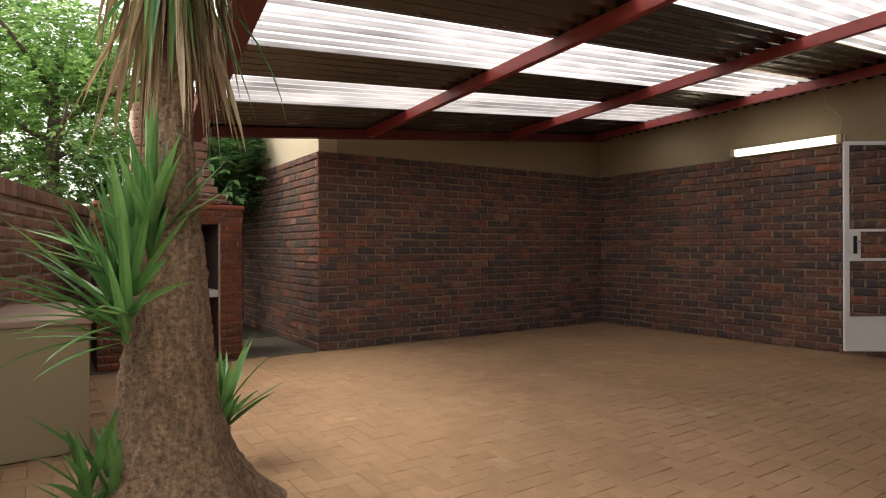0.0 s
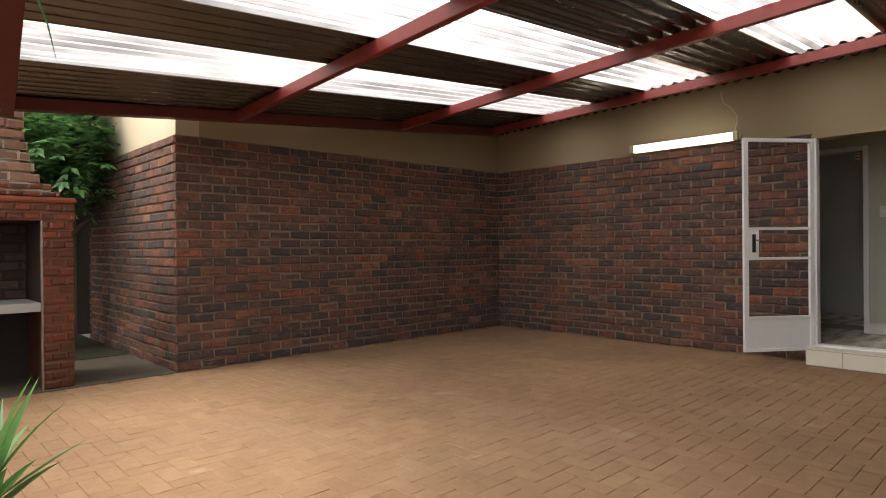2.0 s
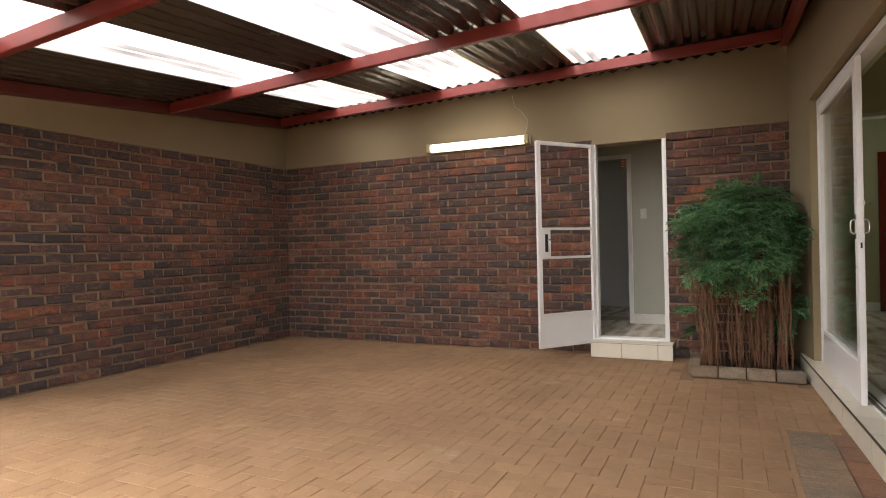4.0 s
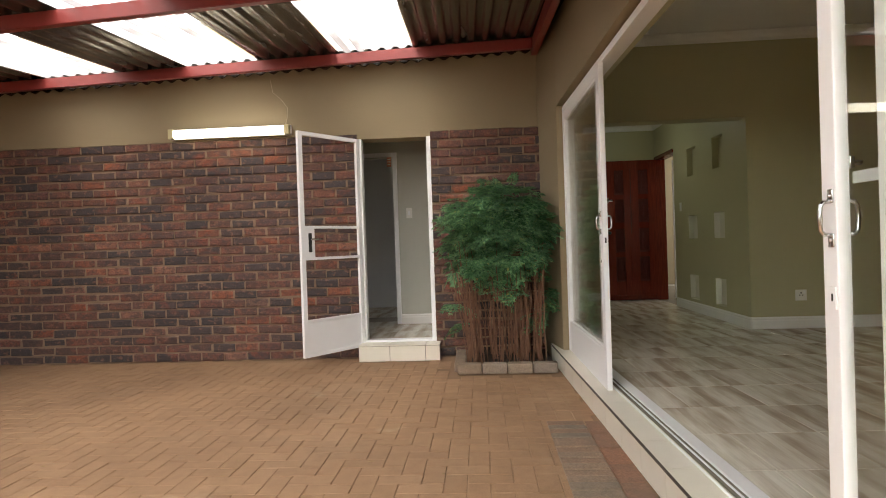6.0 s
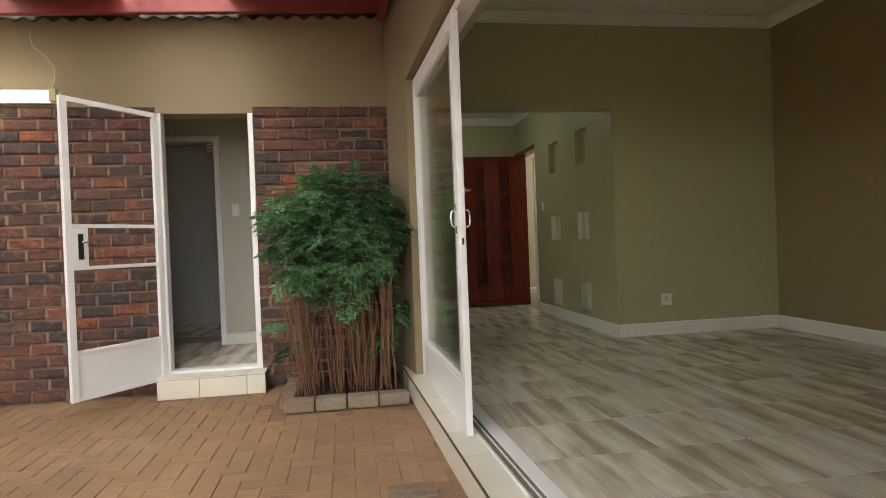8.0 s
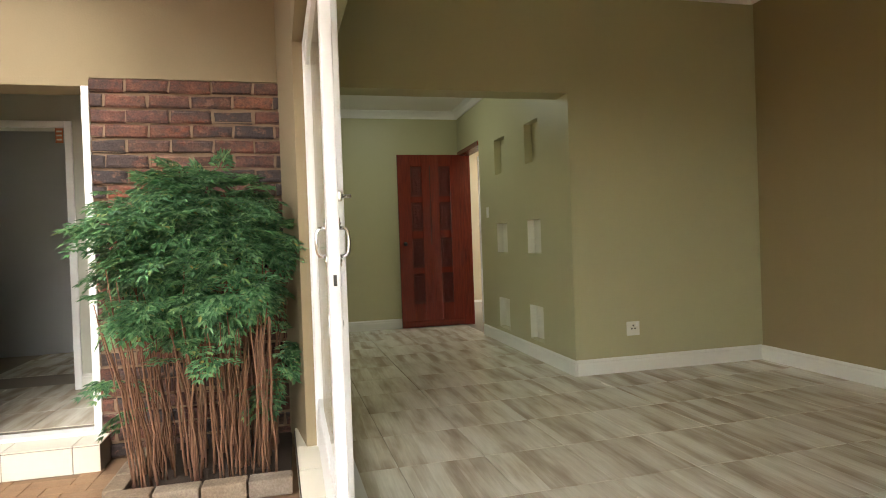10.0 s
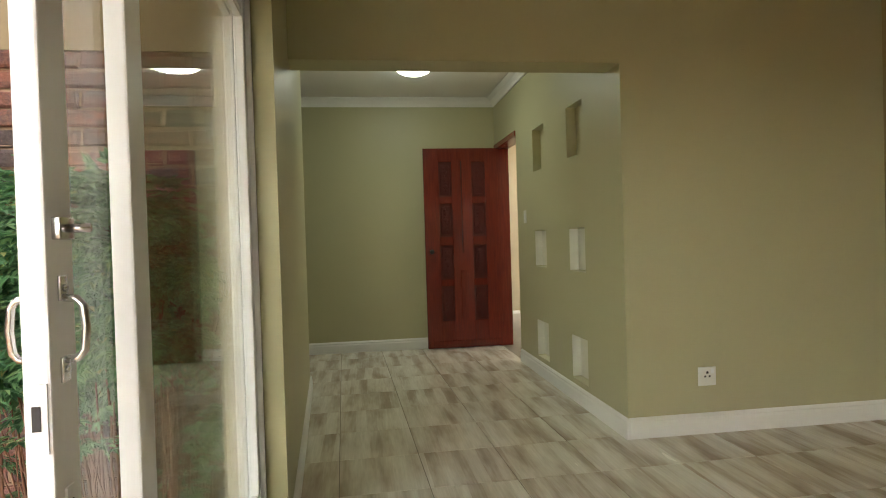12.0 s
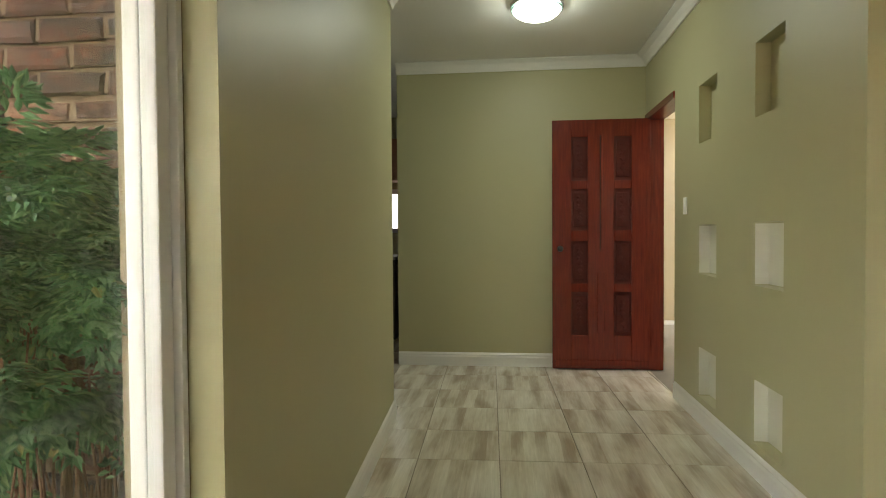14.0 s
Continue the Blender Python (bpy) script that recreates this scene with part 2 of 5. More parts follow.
def clear_sheet():
    """Weathered translucent roof sheet: light comes through it scattered."""
    m, nt, bsdf, out = graph("translucent_sheet")
    nt.nodes.remove(bsdf)
    dirt = noise_at(nt, 2.5, 5, 0.6, (0.6, 2.5, 1))
    col = ramp(nt, dirt, [(0.35, (0.66, 0.63, 0.645)), (0.6, (0.8, 0.78, 0.795))])
    # shading of the corrugation painted as dark lines along the rib valleys
    pos = node(nt, "ShaderNodeSeparateXYZ", {0: nt.nodes.new("ShaderNodeNewGeometry").outputs["Position"]})
    back = node(nt, "ShaderNodeMath", {0: node(nt, "ShaderNodeMath", {0: pos.outputs[0], 1: -3.0}, operation="ADD").outputs[0], 1: -0.022}, operation="MULTIPLY").outputs[0]
    yy = node(nt, "ShaderNodeMath", {0: pos.outputs[1], 1: back}, operation="ADD").outputs[0]
    rib = node(nt, "ShaderNodeMath", {0: node(nt, "ShaderNodeMath", {0: yy, 1: math.tau / 0.128}, operation="MULTIPLY").outputs[0]}, operation="COSINE").outputs[0]
    fade = noise_at(nt, 1.3, 4, 0.6, (0.5, 1.5, 1))
    line = node(nt, "ShaderNodeMath", {0: ramp(nt, rib, [(0.0, (1, 1, 1)), (0.06, (1, 1, 1)), (0.32, (0, 0, 0))]), 1: ramp(nt, fade, [(0.35, (0.35, 0.35, 0.35)), (0.65, (1, 1, 1))])}, operation="MULTIPLY").outputs[0]
    col = mixed(nt, line, col, (0.17, 0.16, 0.165))
    tl = node(nt, "ShaderNodeBsdfTranslucent", {"Color": col})
    tr = node(nt, "ShaderNodeBsdfTransparent", {"Color": mixed(nt, line, (0.75, 0.74, 0.75), (0.18, 0.17, 0.175))})
    gl = node(nt, "ShaderNodeBsdfGlossy", {"Color": (0.9, 0.9, 0.9, 1), "Roughness": 0.3})
    a = nt.nodes.new("ShaderNodeMixShader")
    a.inputs[0].default_value = 0.3
    b = nt.nodes.new("ShaderNodeMixShader")
    b.inputs[0].default_value = 0.06
    nt.links.new(tl.outputs[0], a.inputs[1])
    nt.links.new(tr.outputs[0], a.inputs[2])
    nt.links.new(a.outputs[0], b.inputs[1])
    nt.links.new(gl.outputs[0], b.inputs[2])
    nt.links.new(b.outputs[0], out.inputs["Surface"])
    return m


def leaf(name, stops, rough=0.45, through_light=0.35):
    m, nt, bsdf, out = graph(name)
    isl = nt.nodes.new("ShaderNodeNewGeometry").outputs["Random Per Island"]
    c = ramp(nt, isl, stops)
    c = mixed(nt, node(nt, "ShaderNodeMath", {0: noise_at(nt, 30, 3), 1: 0.5}, operation="MULTIPLY").outputs[0], c, stops[0][1])
    nt.links.new(c, bsdf.inputs["Base Color"])
    bsdf.inputs["Roughness"].default_value = rough
    tl = nt.nodes.new("ShaderNodeBsdfTranslucent")
    nt.links.new(c, tl.inputs["Color"])
    mx = nt.nodes.new("ShaderNodeMixShader")
    mx.inputs[0].default_value = through_light
    nt.links.new(bsdf.outputs[0], mx.inputs[1])
    nt.links.new(tl.outputs[0], mx.inputs[2])
    nt.links.new(mx.outputs[0], out.inputs["Surface"])
    return m


def bark():
    m, nt, bsdf, out = graph("yucca_bark")
    ridges = noise_at(nt, 5, 6, 0.65, (7, 7, 1.6))
    plates = noise_at(nt, 48, 6, 0.75, (1, 1, 1.3))
    c = ramp(nt, ridges, [(0.3, (0.13, 0.084, 0.052)), (0.55, (0.26, 0.168, 0.105)), (0.75, (0.4, 0.285, 0.195))])
    g = ramp(nt, plates, [(0.38, (0.35, 0.33, 0.31)), (0.52, (0.95, 0.95, 0.95)), (0.68, (1.45, 1.45, 1.45))])
    c = mixed(nt, 0.8, c, g, "MULTIPLY")
    nt.links.new(c, bsdf.inputs["Base Color"])
    bsdf.inputs["Roughness"].default_value = 0.9
    h = node(nt, "ShaderNodeMath", {0: ridges, 1: plates}, operation="ADD").outputs[0]
    bumped(nt, bsdf, h, 0.9, 0.02)
    return m


def lit(name, colour, strength):
    m, nt, bsdf, out = graph(name)
    nt.nodes.remove(bsdf)
    e = node(nt, "ShaderNodeEmission", {"Color": (*colour, 1), "Strength": strength})
    nt.links.new(e.outputs[0], out.inputs["Surface"])
    return m


TILE, MERANTI, GLASS, CLEAR, BARK = wood_tile(), red_wood(), glass(), clear_sheet(), bark()
STEEL = plain("galvanised_sheet", (0.15, 0.138, 0.125), 0.24, metal=0.75, var=0.2, scale=2.5, fine=30, bump=0.06, stretch=(0.5, 3, 1))
TUBE = lit("fluorescent_tube", (1.0, 0.95, 0.8), 1.1)
DOME = lit("lit_glass_dome", (0.9, 1.0, 0.93), 2.1)
BUSHLEAF = leaf("bush_leaf", [(0.0, (0.055, 0.155, 0.075)), (0.5, (0.15, 0.34, 0.16)), (0.9, (0.3, 0.53, 0.25)), (0.985, (0.34, 0.48, 0.18)), (1.0, (0.55, 0.4, 0.14))], 0.35, 0.33)
TREELEAF = leaf("tree_leaf", [(0.0, (0.1, 0.21, 0.06)), (0.6, (0.22, 0.4, 0.11)), (1.0, (0.36, 0.54, 0.18))], 0.45, 0.62)
LAURELLEAF = leaf("laurel_leaf", [(0.0, (0.05, 0.14, 0.05)), (0.6, (0.12, 0.28, 0.1)), (1.0, (0.24, 0.42, 0.16))], 0.3, 0.3)
YUCCA = leaf("yucca_blade", [(0.0, (0.04, 0.12, 0.035)), (0.5, (0.09, 0.22, 0.06)), (1.0, (0.19, 0.34, 0.11))])
DRYLEAF = leaf("dry_blade", [(0.0, (0.1, 0.06, 0.035)), (0.4, (0.27, 0.17, 0.1)), (0.65, (0.15, 0.15, 0.05)), (0.8, (0.36, 0.26, 0.16)), (1.0, (0.55, 0.46, 0.33))], 0.8)
CANE = plain("cane_bark", (0.24, 0.125, 0.075), 0.8, var=0.55, scale=14, bump=0.3)
WOODBARK = plain("tree_bark", (0.12, 0.09, 0.07), 0.9, var=0.3, scale=10, bump=0.5)

# ---- mesh helpers ----


def part(name, bm, material, parent=None, label="", smooth=False):
    me = bpy.data.meshes.new(name)
    bm.normal_update()
    bm.to_mesh(me)
    bm.free()
    for m in material if isinstance(material, (list, tuple)) else [material]:
        me.materials.append(m)
    if smooth:
        for p in me.polygons:
            p.use_smooth = True
    ob = new(name, me)
    if parent is not None:
        ob.parent = parent
    if label:
        ob["label"] = label
    return ob


def shared(name, me, at, parent, rot=0.0):
    ob = new(name, me)
    ob.parent = parent
    ob.location = at
    if rot:
        ob.rotation_euler = (0, 0, rot)
    return ob


def thing(name, label, category, at=(0, 0, 0), group="", kind=""):
    ob = new(name)
    ob.location = at
    ob.empty_display_size = 0.1
    return tagged(ob, label, category, group, kind)


def box(bm, x0, x1, y0, y1, z0, z1, m=None, bevel=0.0):
    r = bmesh.ops.create_cube(bm, size=1.0)
    vs = r["verts"]
    for v in vs:
        v.co = Vector(((x0 + x1) / 2 + v.co.x * (x1 - x0), (y0 + y1) / 2 + v.co.y * (y1 - y0), (z0 + z1) / 2 + v.co.z * (z1 - z0)))
    if bevel:
        es = list({e for v in vs for e in v.link_edges})
        b = bmesh.ops.bevel(bm, geom=es, offset=bevel, segments=2, affect="EDGES", profile=0.6)
        vs = list({v for f in b["faces"] for v in f.verts} | {v for v in vs if v.is_valid})
    if m is not None:
        bmesh.ops.transform(bm, matrix=m, verts=vs)
    return vs


def boxes(*rows, bevel=0.0):
    bm = bmesh.new()
    for r in rows:
        box(bm, *r, bevel=bevel)
    return bm


def tube(bm, points, radius, sides=8, taper=1.0):
    """A round bar through points; taper: the end's share of the radius."""
    rings = []
    pts = [Vector(p) for p in points]
    for i, p in enumerate(pts):
        d = (pts[min(i + 1, len(pts) - 1)] - pts[max(i - 1, 0)]).normalized()
        a = d.orthogonal().normalized() if i == 0 else (rings_a - d * rings_a.dot(d)).normalized()
        rings_a = a
        b = d.cross(a)
        r = radius * (1 + (taper - 1) * i / max(1, len(pts) - 1))
        rings.append([bm.verts.new(p + (a * math.cos(k * math.tau / sides) + b * math.sin(k * math.tau / sides)) * r) for k in range(sides)])
    for u, w in zip(rings, rings[1:]):
        for k in range(sides):
            bm.faces.new((u[k], u[(k + 1) % sides], w[(k + 1) % sides], w[k]))
    bm.faces.new(rings[0][::-1])
    bm.faces.new(rings[-1])


def prism(bm, outline, z0, z1, m=None):
    """A solid with the given outline in x and y, from z0 to z1."""
    lo = [bm.verts.new((x, y, z0)) for x, y in outline]
    hi = [bm.verts.new((x, y, z1)) for x, y in outline]
    n = len(lo)
    bm.faces.new(lo[::-1])
    bm.faces.new(hi)
    for i in range(n):
        bm.faces.new((lo[i], lo[(i + 1) % n], hi[(i + 1) % n], hi[i]))
    if m is not None:
        bmesh.ops.transform(bm, matrix=m, verts=lo + hi)

# ---- plan ----
XE, YN, YS = 7.74, 6.245, 0.565       # faces of the east, north and south courtyard walls
XB = 3.275                            # west face of the brick outbuilding
TOPB = 2.17                           # top of the face brick
HF = 0.15                             # floor of the house
X_OPEN0, X_OPEN1, Z_OPEN = 2.3, 7.11, 2.2
XA, YP = 8.016, -1.455                # arch wall, passage's niche wall
ZC, ZP = 3.04, 2.75                   # ceilings: lounge and passage


def roof_z(x, y):
    return 2.31 + 0.088 * (x - 2.29) + 0.03 * (6.165 - y)


SKEW = Matrix.Translation((7.2, 0.5, 0)) @ Matrix.Rotation(radians(2.0), 4, "Z") @ Matrix.Translation((-7.2, -0.5, 0))


def skewed(ob):
    """The house front stands two degrees off the courtyard's square."""
    ob.matrix_basis = SKEW @ ob.matrix_basis
    return ob


def wall(name, label, material, *rows):
    ob = part(name, boxes(*rows), material)
    return tagged(ob, label, "wall", kind="structure")


ground = tagged(part("ground", boxes((-60, 60, -60, 60, -0.4, -0.045)), EARTH), "bare sandy earth around the house", "ground", kind="structure")
pavement = tagged(part("pavement", boxes((-4, 7.9, -4, 6.5, -0.2, -0.006)), SAND), "sand bed under brown brick paving", "paving", kind="structure")

# walls of the courtyard
wall_east = wall("wall_east", "ochre plastered wall above dark red face brick", PLASTER,
                 (XE + 0.012, XE + 0.23, 2.32, YN + 0.23, TOPB, 3.3), (XE + 0.012, XE + 0.23, YS - 0.2, 1.61, TOPB, 3.3), (XE + 0.012, XE + 0.23, 1.61, 2.32, 2.12, 3.3))
part("backing", boxes((XE + 0.018, XE + 0.225, 2.32, YN + 0.2, -0.1, TOPB - 0.004), (XE + 0.018, XE + 0.225, YS - 0.2, 1.61, -0.1, TOPB - 0.004)), MORTAR, wall_east, "grey-brown mortar")
wall_north = wall("wall_north", "ochre plastered band above dark red face brick", PLASTER, (XB + 0.228, XE + 0.012, YN + 0.012, YN + 0.23, TOPB, 3.2))
part("backing", boxes((XB + 0.018, XE + 0.018, YN + 0.018, YN + 0.225, -0.1, TOPB - 0.004)), MORTAR, wall_north, "grey-brown mortar")
wall_west = wall("wall_outbuilding_west", "cream plaster above dark face brick, side of the outbuilding", CREAM, (XB + 0.012, XB + 0.23, YN + 0.23, 9.2, TOPB, 3.2))
part("backing", boxes((XB + 0.018, XB + 0.225, YN + 0.226, 9.2, -0.1, TOPB - 0.004)), MORTAR, wall_west, "grey-brown mortar")
part("eave_plaster", boxes((XB + 0.012, XB + 0.228, YN + 0.012, YN + 0.23, TOPB, 3.2)), CREAM, wall_west)

# house: south wall with the sliding door, lounge, passage
wall_south = wall("wall_south", "smooth ochre plastered wall round the sliding door", PLASTER,
                  (X_OPEN0, X_OPEN1, 0.35, 0.49, Z_OPEN + 0.01, 3.3), (2.1, X_OPEN0, 0.35, 0.49, 0.0, 3.3))
bm = bmesh.new()
prism(bm, [(X_OPEN1, 0.35), (XE + 0.012, 0.35), (XE + 0.012, 0.56), (X_OPEN1, 0.49)], 0.0, 3.3)
part("reveal", bm, PLASTER, wall_south)
wall_lounge_north = wall("wall_lounge_north", "sage green painted inner wall face", SAGE,
                         (X_OPEN0, X_OPEN1, 0.275, 0.348, Z_OPEN, 3.1), (2.1, X_OPEN0, 0.275, 0.348, HF - 0.1, 3.1), (7.96, 9.6, 0.37, 0.56, HF - 0.1, 3.1))
bm = bmesh.new()
prism(bm, [(X_OPEN1, 0.275), (9.6, 0.315), (9.6, 0.37), (XE + 0.02, 0.37), (XE + 0.02, 0.348), (X_OPEN1, 0.348)], HF - 0.1, 3.1)
wall_passage_north = tagged(part("wall_passage_north", bm, SAGE), "sage green wall between the sliding door and the kitchen", "wall", kind="structure")
skewed(wall_south), skewed(wall_lounge_north), skewed(wall_passage_north)
wall_arch = wall("wall_arch", "sage green wall with a wide square opening", SAGE, (XA, XA + 0.2, -3.3, YP - 0.135, HF - 0.1, 3.2), (XA, XA + 0.2, YP - 0.135, YP, 3.0, 3.2), (XA, XA + 0.2, YP, 0.33, 2.22, 3.2))
C0, C1, C2, C3 = 8.59, 8.89, 9.40, 9.71
Y0, Y1, YB = YP - 0.135, YP, YP - 0.07
rows = [(XA, C0, Y0, Y1, HF - 0.1, 3.0), (C1, C2, Y0, Y1, HF - 0.1, 3.0), (C3, 10.23, Y0, Y1, HF - 0.1, 3.0), (10.23, 11.06, Y0, Y1, 2.23, 3.0), (11.06, 11.3, Y0, Y1, HF - 0.1, 3.0)]
for a, b in ((C0, C1), (C2, C3)):
    rows += [(a, b, Y0, YB, HF - 0.1, 3.0)]
    for z0, z1 in ((HF - 0.1, 0.30), (0.60, 1.04), (1.335, 1.82), (2.165, 3.0)):
        rows.append((a, b, YB, Y1, z0, z1))
wall_niche = wall("wall_niche", "sage green wall with six square niches", SAGE, *rows)
LINING = plain("niche_lining_paint", (0.72, 0.7, 0.6), 0.5, var=0.04, bump=0.05)
for a, b in ((C0, C1), (C2, C3)):
    for z0, z1 in ((0.30, 0.60), (1.04, 1.335)):
        part("niche_lining", boxes((a + 0.002, b - 0.002, YB + 0.001, YB + 0.006, z0 + 0.006, z1 - 0.006), (a + 0.002, a + 0.006, YB + 0.006, Y1 - 0.003, z0 + 0.006, z1 - 0.006), (b - 0.006, b - 0.002, YB + 0.006, Y1 - 0.003, z0 + 0.006, z1 - 0.006)), LINING, wall_niche, "pale cream niche lining")
wall("wall_entry_end", "plain sage green end wall of the passage", SAGE, (11.1, 11.3, YP, 0.64, HF - 0.1, 3.0))
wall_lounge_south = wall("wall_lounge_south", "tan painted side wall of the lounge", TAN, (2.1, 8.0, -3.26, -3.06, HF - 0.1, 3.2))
wall_lounge_west = wall("wall_lounge_west", "sage green end wall of the lounge", SAGE, (2.1, 2.3, -3.06, 0.33, HF - 0.1, 3.2))
tagged(part("ceiling_lounge", boxes((2.1, XA, -3.06, 0.33, ZC, ZC + 0.1)), CEIL), "white painted lounge ceiling", "ceiling", kind="structure")
tagged(part("ceiling_passage", boxes((XA + 0.2, 13.6, YP, 3.6, ZP, ZP + 0.1)), CEIL), "white painted passage ceiling", "ceiling", kind="structure")
floor = tagged(part("floor", boxes((2.1, 13.6, -3.26, 0.36, -0.1, HF - 0.006), (7.96, 13.6, 0.36, 3.6, -0.1, HF - 0.006)), GROUT), "grout bed under wood-look floor tiles", "floor", kind="structure")

# kitchen beyond the passage, and the scullery behind the security gate
wall("wall_kitchen", "pale kitchen walls beyond the passage", SAGE, (13.4, 13.6, -1.455, 3.6, 0.05, 3.0), (8.0, 9.7, 3.6, 3.8, 0.05, 3.0), (10.1, 13.6, 3.6, 3.8, 0.05, 3.0), (9.7, 10.1, 3.6, 3.8, 0.05, 1.4), (9.7, 10.1, 3.6, 3.8, 2.0, 3.0), (11.3, 13.4, -1.655, -1.455, 0.05, 3.0))
wall("wall_scullery", "pale grey-green scullery walls", plain("scullery_paint", (0.52, 0.53, 0.46), 0.5, var=0.03, bump=0.05), (9.05, 9.2, 0.56, 2.17, 0.05, 3.0), (9.05, 9.2, 2.17, 2.9, 2.13, 3.0), (9.05, 9.2, 2.9, 3.6, 0.05, 3.0), (7.97, 9.05, 0.57, 0.77, 0.05, 3.0), (7.97, 9.05, 3.2, 3.4, 0.05, 3.0))
wall("wall_store", "dim walls of the store room", plain("store_paint", (0.5, 0.51, 0.53), 0.6, var=0.05), (9.2, 11.0, 1.9, 2.0, 0.05, 3.0), (11.0, 11.1, 1.0, 3.6, 0.05, 3.0))

# ---- skirtings ----


def skirting(name, a, b, inward):
    """A moulded board from a to b on the floor; inward points into the room."""
    a, b, n = Vector((*a, 0)), Vector((*b, 0)), Vector((*inward, 0))
    prof = [(0.003, 0.0), (0.018, 0.0), (0.018, 0.075), (0.014, 0.09), (0.016, 0.098), (0.009, 0.11), (0.003, 0.115)]
    bm = bmesh.new()
    ends = [[bm.verts.new(p + n * d + Vector((0, 0, HF + z))) for d, z in prof] for p in (a, b)]
    k = len(prof)
    for i in range(k):
        bm.faces.new((ends[0][i], ends[0][(i + 1) % k], ends[1][(i + 1) % k], ends[1][i]))
    bm.faces.new(ends[0])
    bm.faces.new(ends[1][::-1])
    bmesh.ops.recalc_face_normals(bm, faces=bm.faces)
    return tagged(part(name, bm, SKIRT), "white moulded skirting board", "skirting", kind="structure")


skirting("baseboard", (XA, -3.06), (XA, YP - 0.002), (-1, 0))
skirting("baseboard", (XA - 0.018, YP), (10.2, YP), (0, 1))
skirting("baseboard", (11.1, -1.4), (11.1, 0.64), (-1, 0))
skirting("baseboard", (2.3, -3.06), (XA - 0.02, -3.06), (0, 1))
skewed(skirting("baseboard", (X_OPEN1, 0.275), (9.6, 0.315), (0.016, -1)))
skewed(skirting("baseboard", (X_OPEN1, 0.346), (X_OPEN1, 0.258), (-1, 0)))
skirting("baseboard", (9.05, 0.77), (9.05, 2.12), (-1, 0))

# cornices
def cornice(a, b, inward, z):
    a, b, n = Vector((*a, 0)), Vector((*b, 0)), Vector((*inward, 0))
    prof = [(0.0, 0.0), (0.0, -0.085), (0.012, -0.085), (0.02, -0.06), (0.045, -0.03), (0.075, -0.015), (0.085, -0.01), (0.085, 0.0)]
    bm = bmesh.new()
    ends = [[bm.verts.new(p + n * (d + 0.002) + Vector((0, 0, z + h - 0.002))) for d, h in prof] for p in (a, b)]
    k = len(prof)
    for i in range(k):
        bm.faces.new((ends[0][i], ends[0][(i + 1) % k], ends[1][(i + 1) % k], ends[1][i]))
    bm.faces.new(ends[0])
    bm.faces.new(ends[1][::-1])
    bmesh.ops.recalc_face_normals(bm, faces=bm.faces)
    return tagged(part("cornice", bm, CEIL), "white coved ceiling cornice", "cornice", kind="structure")


cornice((XA, -3.06), (XA, 0.33), (-1, 0), ZC)
cornice((2.3, -3.06), (XA, -3.06), (0, 1), ZC)
cornice((11.1, YP), (11.1, 0.64), (-1, 0), ZP)
cornice((XA + 0.2, YP), (11.1, YP), (0, 1), ZP)
skewed(cornice((XA + 0.2, 0.293), (9.6, 0.315), (0.016, -1), ZP))

# ---- roof of the courtyard ----


def beam(name, label, a, b, w, h, drop=0.0, paint=None):
    """A painted timber from a to b under the sheets; its top touches them."""
    bm = bmesh.new()
    a, b = Vector(a), Vector(b)
    side = Vector((b.y - a.y, a.x - b.x)).normalized() * (w / 2)
    vs = []
    for p in (a, b):
        for s in (-1, 1):
            for dz in (-h, -0.004):
                x, y = p.x + side.x * s, p.y + side.y * s
                vs.append(bm.verts.new((x, y, roof_z(x, y) + dz - drop)))
    for f in ((0, 1, 3, 2), (4, 6, 7, 5), (0, 4, 5, 1), (2, 3, 7, 6), (1, 5, 7, 3), (0, 2, 6, 4)):
        bm.faces.new([vs[i] for i in f])
    bmesh.ops.recalc_face_normals(bm, faces=bm.faces)
    bmesh.ops.bevel(bm, geom=list(bm.edges), offset=0.004, segments=2, affect="EDGES")
    return tagged(part(name, bm, paint or RED), label, "roof beam", group="carport beams")


beam("roof_beam", "red painted timber purlin under corrugated sheets", (3.84, 6.12), (3.58, 0.6), 0.07, 0.1)
beam("roof_beam", "red painted timber purlin under corrugated sheets", (5.88, 6.12), (5.56, 0.6), 0.07, 0.1)
beam("roof_beam", "red painted timber wall plate along the brick wall", (7.53, 6.12), (7.53, 0.57), 0.07, 0.1)
# shade along the outbuilding wall is carried by this rafter's colour
beam("roof_beam", "red rafter along the outbuilding wall, shade put into its colour", (2.02, 6.18), (XE, 6.18), 0.1, 0.1, paint=DARKENED_RED)
beam("roof_beam", "dark red rafter along the house wall", (1.6, 0.6), (XE - 0.06, 0.6), 0.06, 0.13)
# same darker red as the north rafter
beam("fascia_beam", "red painted fascia beam at the roof's open edge", (2.0, 6.23), (1.26, 0.4), 0.15, 0.14, paint=DARKENED_RED)


def west_edge(y):
    return 1.26 + (y - 0.4) * 0.74 / 5.83


